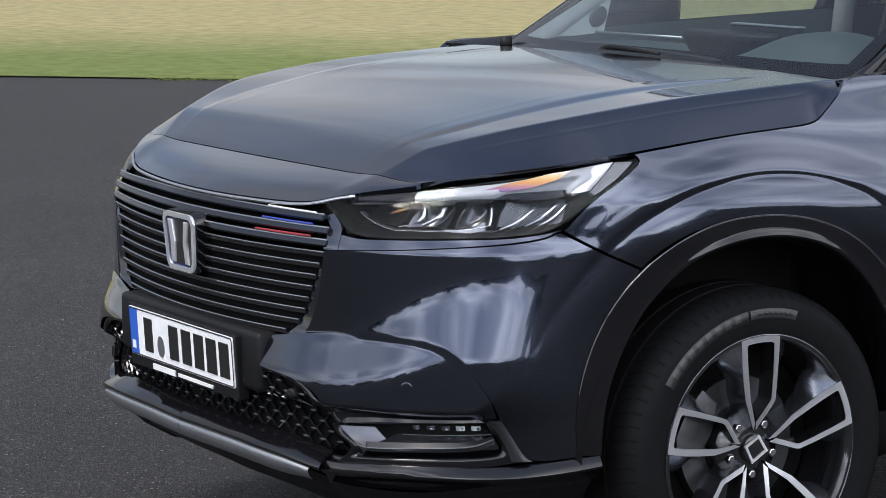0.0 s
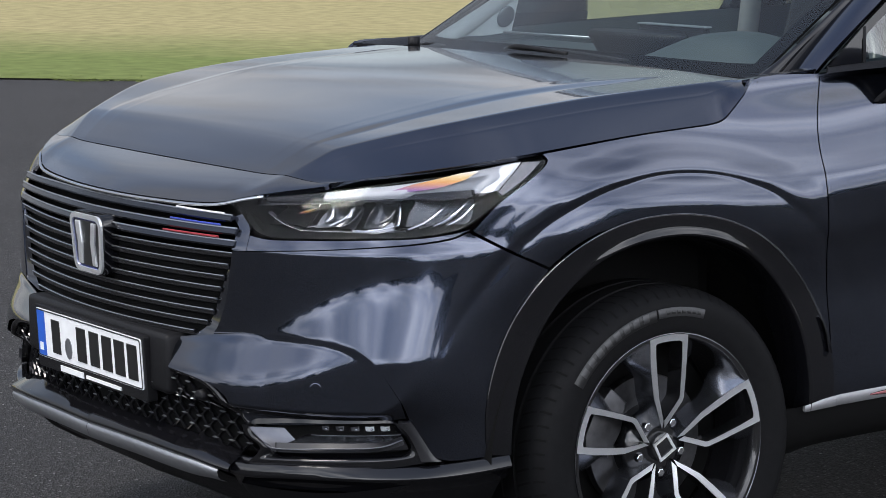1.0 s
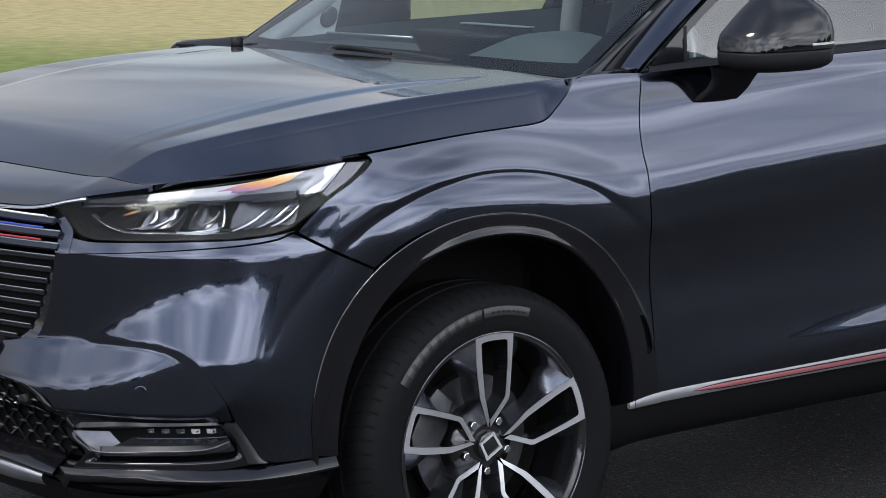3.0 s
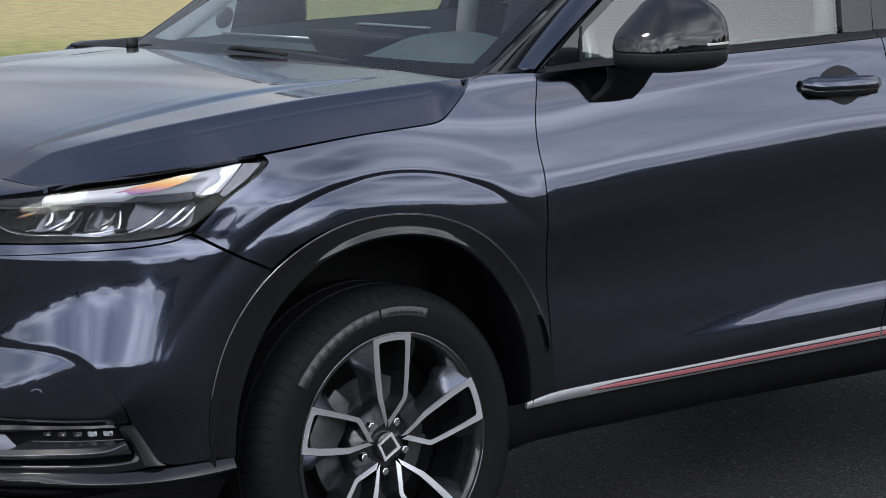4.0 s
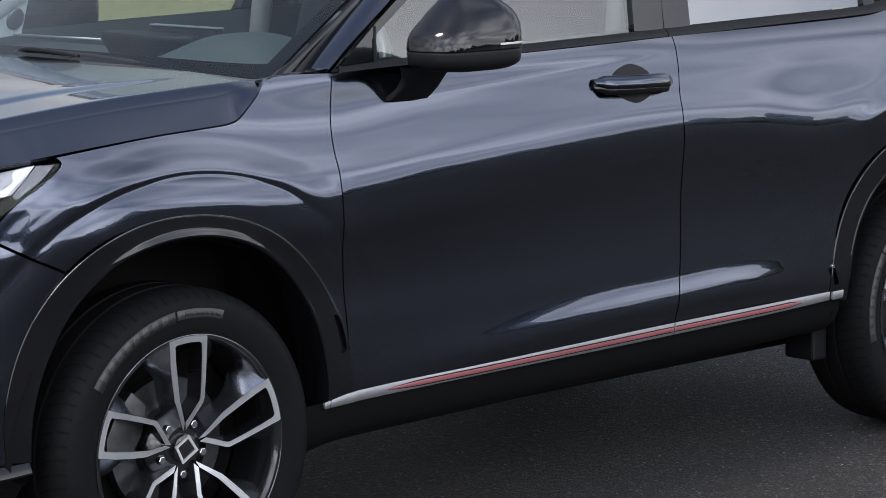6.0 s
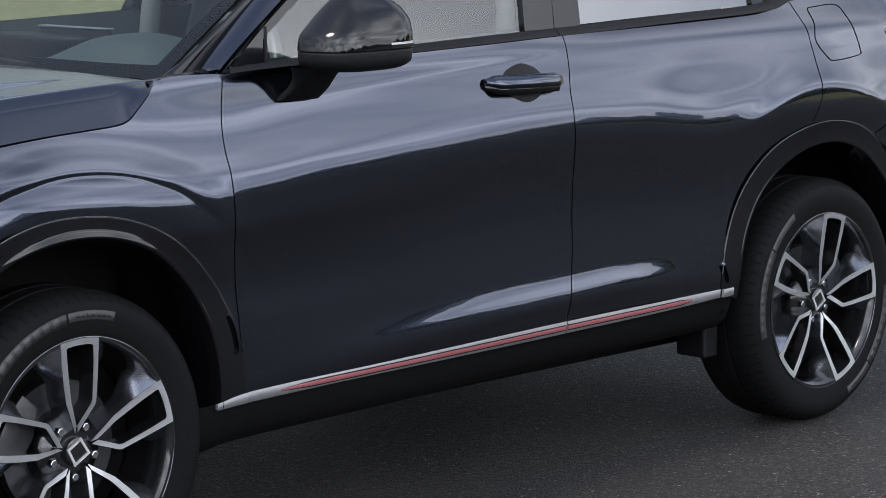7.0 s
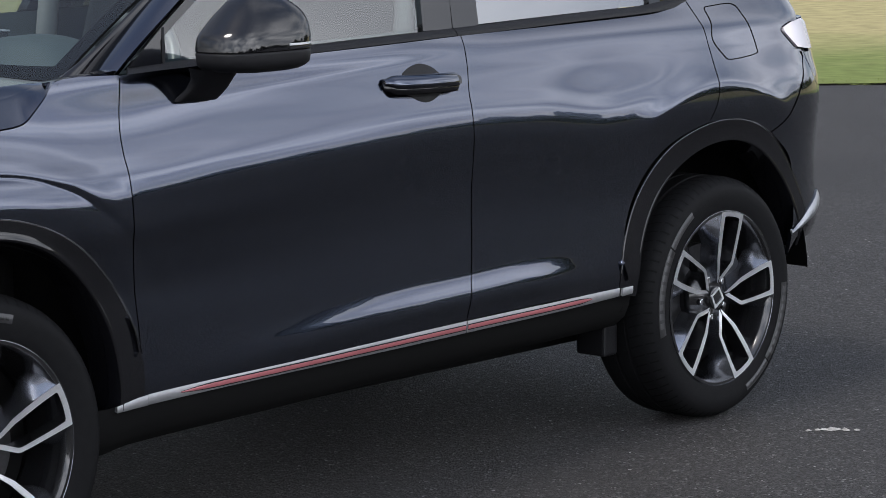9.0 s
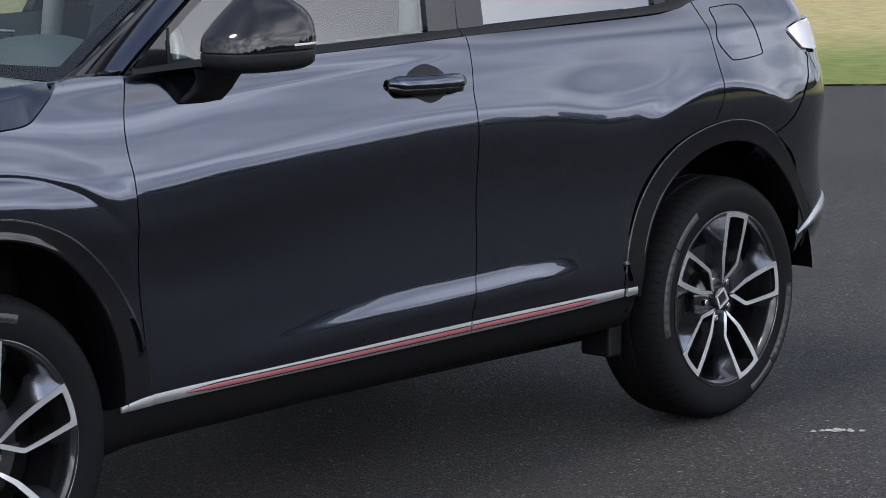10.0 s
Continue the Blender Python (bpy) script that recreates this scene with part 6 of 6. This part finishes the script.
def blade(s0, z0, s1, z1, wide, mat, bow=0.004, out=-0.020):
    """A curved reflector blade in the lamp, from its foot to its head."""
    t = np.linspace(0, 1, 9)
    line = np.stack([s0 + (s1 - s0) * t + bow * np.sin(np.pi * t), z0 + (z1 - z0) * t - bow * np.sin(np.pi * t)], 1)
    d = np.array([s1 - s0, z1 - z0])
    n_ = np.array([d[1], -d[0]]) / np.hypot(*d)
    w_ = wide / 2 * (0.55 + 0.45 * np.sin(np.pi * np.clip(0.15 + t * 0.8, 0, 1)))
    rows = [body(line[:, 0] + n_[0] * w_ * k, line[:, 1] + n_[1] * w_ * k, out + o) for k, o in ((-1, -0.006), (-0.6, 0.0), (0.1, 0.001), (0.7, -0.004), (1, -0.012))]
    shell("lamp_reflector", np.stack(rows, 1), mat, car, "head lamp reflector streak, its brightness in the colour", 0.003, True)


for a, b, zt_, low in ((0.590, 0.700, 0.880, 0.846), (0.705, 0.812, 0.886, 0.845), (0.818, 0.902, 0.890, 0.845), (0.908, 1.062, 0.896, 0.848)):
    panel("lamp_bowl", LAMPDIM if a > 0.7 else DARK, [(a, low), (b - 0.02, low)], [(a + 0.03, zt_), (b, zt_)], [(a, low), (a + 0.010, (low + zt_) / 2), (a + 0.03, zt_)], [(b - 0.02, low), (b - 0.006, (low + zt_) / 2), (b, zt_)], 24, 14,
          lambda u, v: -0.050 + 0.020 * (2 * u - 1) ** 2 + 0.014 * (1 - v), gap=0, fold=0.004, label="dark lamp module bowl")
blade(0.729, 0.857, 0.740, 0.883, 0.013, LAMPGLOW)
blade(0.684, 0.845, 0.734, 0.865, 0.004, LAMPCHROME)
blade(0.737, 0.849, 0.793, 0.884, 0.009, LAMPCHROME)
blade(0.763, 0.847, 0.810, 0.882, 0.006, LAMPDIM)
blade(0.775, 0.864, 0.785, 0.882, 0.010, LAMPGLOW)
blade(0.824, 0.841, 0.893, 0.851, 0.006, LAMPGLOW, 0.002)
blade(0.892, 0.850, 0.898, 0.884, 0.008, LAMPGLOW, 0.002)
blade(0.852, 0.855, 0.887, 0.880, 0.010, LAMPDIM)
blade(0.913, 0.841, 0.988, 0.878, 0.009, LAMPCHROME)
blade(0.938, 0.843, 1.006, 0.871, 0.006, LAMPDIM)
blade(0.968, 0.846, 1.037, 0.885, 0.010, LAMPCHROME)
blade(0.998, 0.847, 1.058, 0.886, 0.006, LAMPGLOW)
blade(0.574, 0.868, 0.664, 0.840, 0.003, SMOKE, 0.006)
blade(0.665, 0.838, 0.907, 0.838, 0.003, SMOKE, 0.0)
blade(0.648, 0.868, 0.690, 0.878, 0.007, SHEEN, 0.0, -0.036)

panel("lamp_rim", SMOKE, [(0.79, 0.838), (0.85, 0.836), (0.885, 0.842)], [(0.79, 0.843), (0.845, 0.842), (0.880, 0.858)], [(0.79, 0.838), (0.79, 0.843)], [(0.885, 0.842), (0.880, 0.858)], 20, 4, -0.02, gap=0)

# ---- ground ----
def edge_line(t):
    """A point on the line between asphalt and grass, t metres along it."""
    d = np.array([8.05, -9.1])
    d /= np.linalg.norm(d)
    return np.array([4.25, 14.0]) + d * t, np.array([-d[1], d[0]])


def asphalt():
    m = material("asphalt", (0.055, 0.053, 0.054), 0.0, 0.66)
    nt = m.node_tree
    b = nt.nodes["Principled BSDF"]
    b.inputs["Specular IOR Level"].default_value = 0.34
    co = nt.nodes.new("ShaderNodeTexCoord")
    vor, big, mid = nt.nodes.new("ShaderNodeTexVoronoi"), nt.nodes.new("ShaderNodeTexNoise"), nt.nodes.new("ShaderNodeTexNoise")
    vor.inputs["Scale"].default_value = 165
    big.inputs["Scale"].default_value, big.inputs["Detail"].default_value = 0.6, 5
    mid.inputs["Scale"].default_value, mid.inputs["Detail"].default_value = 35, 6
    for t in (vor, big, mid):
        nt.links.new(co.outputs["Object"], t.inputs["Vector"])
    ramp = nt.nodes.new("ShaderNodeValToRGB")
    els = ramp.color_ramp.elements
    els[0].position, els[0].color = 0.0, (0.0060, 0.0052, 0.0052, 1)
    els[1].position, els[1].color = 0.60, (0.0245, 0.0218, 0.0215, 1)
    for at, tone in ((0.84, 0.066), (0.94, 0.17), (0.985, 0.40)):
        e = els.new(at)
        e.color = (tone, tone * 0.97, tone * 0.95, 1)
    nt.links.new(vor.outputs["Color"], ramp.inputs[0])
    mr = nt.nodes.new("ShaderNodeMapRange")
    mr.inputs["From Min"].default_value, mr.inputs["From Max"].default_value = 0.3, 0.7
    mr.inputs["To Min"].default_value, mr.inputs["To Max"].default_value = 0.78, 1.22
    nt.links.new(big.outputs["Fac"], mr.inputs["Value"])
    mul = nt.nodes.new("ShaderNodeVectorMath")
    mul.operation = "SCALE"
    nt.links.new(ramp.outputs[0], mul.inputs[0])
    nt.links.new(mr.outputs[0], mul.inputs["Scale"])
    nt.links.new(mul.outputs[0], b.inputs["Base Color"])
    bump = nt.nodes.new("ShaderNodeBump")
    bump.inputs["Strength"].default_value, bump.inputs["Distance"].default_value = 1.0, 0.012
    add = nt.nodes.new("ShaderNodeMath")
    nt.links.new(vor.outputs["Distance"], add.inputs[0])
    nt.links.new(mid.outputs["Fac"], add.inputs[1])
    nt.links.new(add.outputs[0], bump.inputs["Height"])
    nt.links.new(bump.outputs[0], b.inputs["Normal"])
    return m


def grass():
    m = material("dry_grass", (0.2, 0.2, 0.08), 0.0, 0.9, spec=0.1)
    nt = m.node_tree
    b = nt.nodes["Principled BSDF"]
    co, mp = nt.nodes.new("ShaderNodeTexCoord"), nt.nodes.new("ShaderNodeMapping")
    p, d = edge_line(0)
    # x of the mapped place runs along the edge, y away from it
    turn = math.atan2(9.1, 8.05)
    mp.vector_type = "POINT"
    mp.inputs["Rotation"].default_value = (0, 0, turn)
    c, s = math.cos(turn), math.sin(turn)
    mp.inputs["Location"].default_value = (-(c * p[0] - s * p[1]), -(s * p[0] + c * p[1]), 0)
    nt.links.new(co.outputs["Object"], mp.inputs["Vector"])
    sep = nt.nodes.new("ShaderNodeSeparateXYZ")
    nt.links.new(mp.outputs[0], sep.inputs[0])
    st = nt.nodes.new("ShaderNodeVectorMath")
    st.operation = "MULTIPLY"
    st.inputs[1].default_value = (0.8, 1.0, 1.0)
    nt.links.new(mp.outputs[0], st.inputs[0])
    n1, n2 = nt.nodes.new("ShaderNodeTexNoise"), nt.nodes.new("ShaderNodeTexNoise")
    n1.inputs["Scale"].default_value, n1.inputs["Detail"].default_value = 0.9, 6
    n2.inputs["Scale"].default_value, n2.inputs["Detail"].default_value = 7.0, 8
    for t in (n1, n2):
        nt.links.new(st.outputs[0], t.inputs["Vector"])
    # lusher by the asphalt, dry farther off
    add = nt.nodes.new("ShaderNodeMath")
    add.operation = "MULTIPLY_ADD"
    add.inputs[1].default_value = 3.2
    nt.links.new(n1.outputs["Fac"], add.inputs[0])
    nt.links.new(sep.outputs["Y"], add.inputs[2])
    r = nt.nodes.new("ShaderNodeValToRGB")
    els = r.color_ramp.elements
    els[0].position, els[0].color = 0.0, (0.112, 0.138, 0.043, 1)
    els[1].position, els[1].color = 1.0, (0.255, 0.222, 0.112, 1)
    mr = nt.nodes.new("ShaderNodeMapRange")
    mr.inputs["From Min"].default_value, mr.inputs["From Max"].default_value = 3.6, 7.6
    nt.links.new(add.outputs[0], mr.inputs["Value"])
    nt.links.new(mr.outputs[0], r.inputs[0])
    mr2 = nt.nodes.new("ShaderNodeMapRange")
    mr2.inputs["From Min"].default_value, mr2.inputs["From Max"].default_value = 0.3, 0.7
    mr2.inputs["To Min"].default_value, mr2.inputs["To Max"].default_value = 0.78, 1.22
    nt.links.new(n2.outputs["Fac"], mr2.inputs["Value"])
    mul = nt.nodes.new("ShaderNodeVectorMath")
    mul.operation = "SCALE"
    nt.links.new(r.outputs[0], mul.inputs[0])
    nt.links.new(mr2.outputs[0], mul.inputs["Scale"])
    nt.links.new(mul.outputs[0], b.inputs["Base Color"])
    return m


ASPHALT, GRASS = asphalt(), grass()


def quad(name, corners, z, mat, label, category):
    ob = mesh(name, [(*c, z) for c in corners], [tuple(range(len(corners)))], mat, None, label, shade=False)
    return tagged(ob, label, category, kind="structure")


quad("ground", [(-1500, -1500), (1500, -1500), (1500, 1500), (-1500, 1500)], 0.0, ASPHALT, "dark grey weathered asphalt with pale chips", "asphalt")
a, nrm = edge_line(-900)
b, _ = edge_line(900)
quad("grass", [a, b, b + nrm * 900, a + nrm * 900], 0.012, GRASS, "mown grass field, green at the edge and straw beyond", "grass")


# ---- far woods, added out of view to darken the horizon mirrored in the car's paint and glass ----
def woods():
    rng = np.random.default_rng(5)
    verts, faces = [], []
    for k in range(900):
        a = radians(rng.uniform(95, 300))
        d = rng.uniform(170, 230)
        h = rng.uniform(5, 11) * (0.75 + 0.5 * math.sin(a * 9) * math.sin(a * 23 + 1))
        c = np.array([d * math.sin(a), d * math.cos(a), 0])
        wide = rng.uniform(3.0, 6.0)
        for level in range(3):
            q = c + np.array([rng.normal(0, 1.2), rng.normal(0, 1.2), h * (0.25 + 0.3 * level)])
            r = wide * (1.0, 0.85, 0.55)[level]
            i = len(verts)
            ring = 7
            for lat in (-0.9, -0.3, 0.35, 0.95):
                rr = r * math.sqrt(max(0.02, 1 - lat * lat))
                for j in range(ring):
                    b = 2 * math.pi * j / ring
                    wob = rng.uniform(0.75, 1.2)
                    verts.append((q[0] + rr * wob * math.cos(b), q[1] + rr * wob * math.sin(b), max(0.0, q[2] + h * 0.28 * lat * wob)))
            faces += [(i + l * ring + j, i + l * ring + (j + 1) % ring, i + (l + 1) * ring + (j + 1) % ring, i + (l + 1) * ring + j) for l in range(3) for j in range(ring)]
            faces.append(tuple(i + 3 * ring + j for j in range(ring)))
    ob = mesh("unseen_woods", verts, faces, LEAVES, None, "dark far belt of trees, added out of view for the reflections", shade=False)
    tagged(ob, "dark far belt of trees, added out of view for the reflections", "trees", kind="stuff")


LEAVES = material("dark_foliage", (0.035, 0.045, 0.022), 0.0, 0.9, 0.0, 0.4, 0.6, spec=0.1)
woods()


# ---- grass tufts along the edge, and a pale scuff on the asphalt ----
def tufts():
    rng = np.random.default_rng(11)
    verts, faces = [], []
    d0, nrm = edge_line(1)[0] - edge_line(0)[0], edge_line(0)[1]
    for k in range(9000):
        along = rng.uniform(-6, 16)
        away = rng.exponential(0.10)
        if away > 12:
            continue
        ragged = 0.16 * math.sin(along * 2.3) + 0.10 * math.sin(along * 7.1 + 1)
        p = edge_line(along)[0] + nrm * (away + ragged - 0.02)
        h = rng.uniform(0.012, 0.024) * (1.0 if away > 0.15 else 0.8)
        a = rng.uniform(0, math.pi)
        w = rng.uniform(0.004, 0.009)
        lean = rng.normal(0, 0.025, 2)
        i = len(verts)
        verts += [(p[0] - w * math.cos(a), p[1] - w * math.sin(a), 0.004), (p[0] + w * math.cos(a), p[1] + w * math.sin(a), 0.004), (p[0] + lean[0], p[1] + lean[1], h)]
        faces.append((i, i + 1, i + 2))
    ob = mesh("grass_blades", verts, faces, GRASS, None, "short grass blades along the asphalt edge", shade=False)
    tagged(ob, "short grass blades along the asphalt edge", "grass", kind="stuff")


tufts()
SCUFF = material("pale_scuff", (0.24, 0.235, 0.225), 0.0, 0.9, 0.0, 0.35, 90.0, 0.003, 160.0)
rng = np.random.default_rng(3)
sv, sf = [], []
for c in range(22):
    along, off = rng.normal(0, 0.034), rng.normal(0, 0.007)
    cx, cy = 2.664 + 0.70 * along + 0.5 * off, -1.212 - 0.60 * along + 0.8 * off
    size = rng.uniform(0.004, 0.013)
    i = len(sv)
    sv.append((cx, cy, 0.0065))
    for k in range(7):
        a = 2 * math.pi * k / 7
        sv.append((cx + size * rng.uniform(0.6, 1.3) * math.cos(a), cy + size * rng.uniform(0.5, 1.0) * math.sin(a), 0.002))
    sf += [(i, i + 1 + k, i + 1 + (k + 1) % 7) for k in range(7)]
tagged(mesh("scuff_mark", sv, sf, SCUFF, None, shade=False), "small pale scuff mark on the asphalt", "mark")
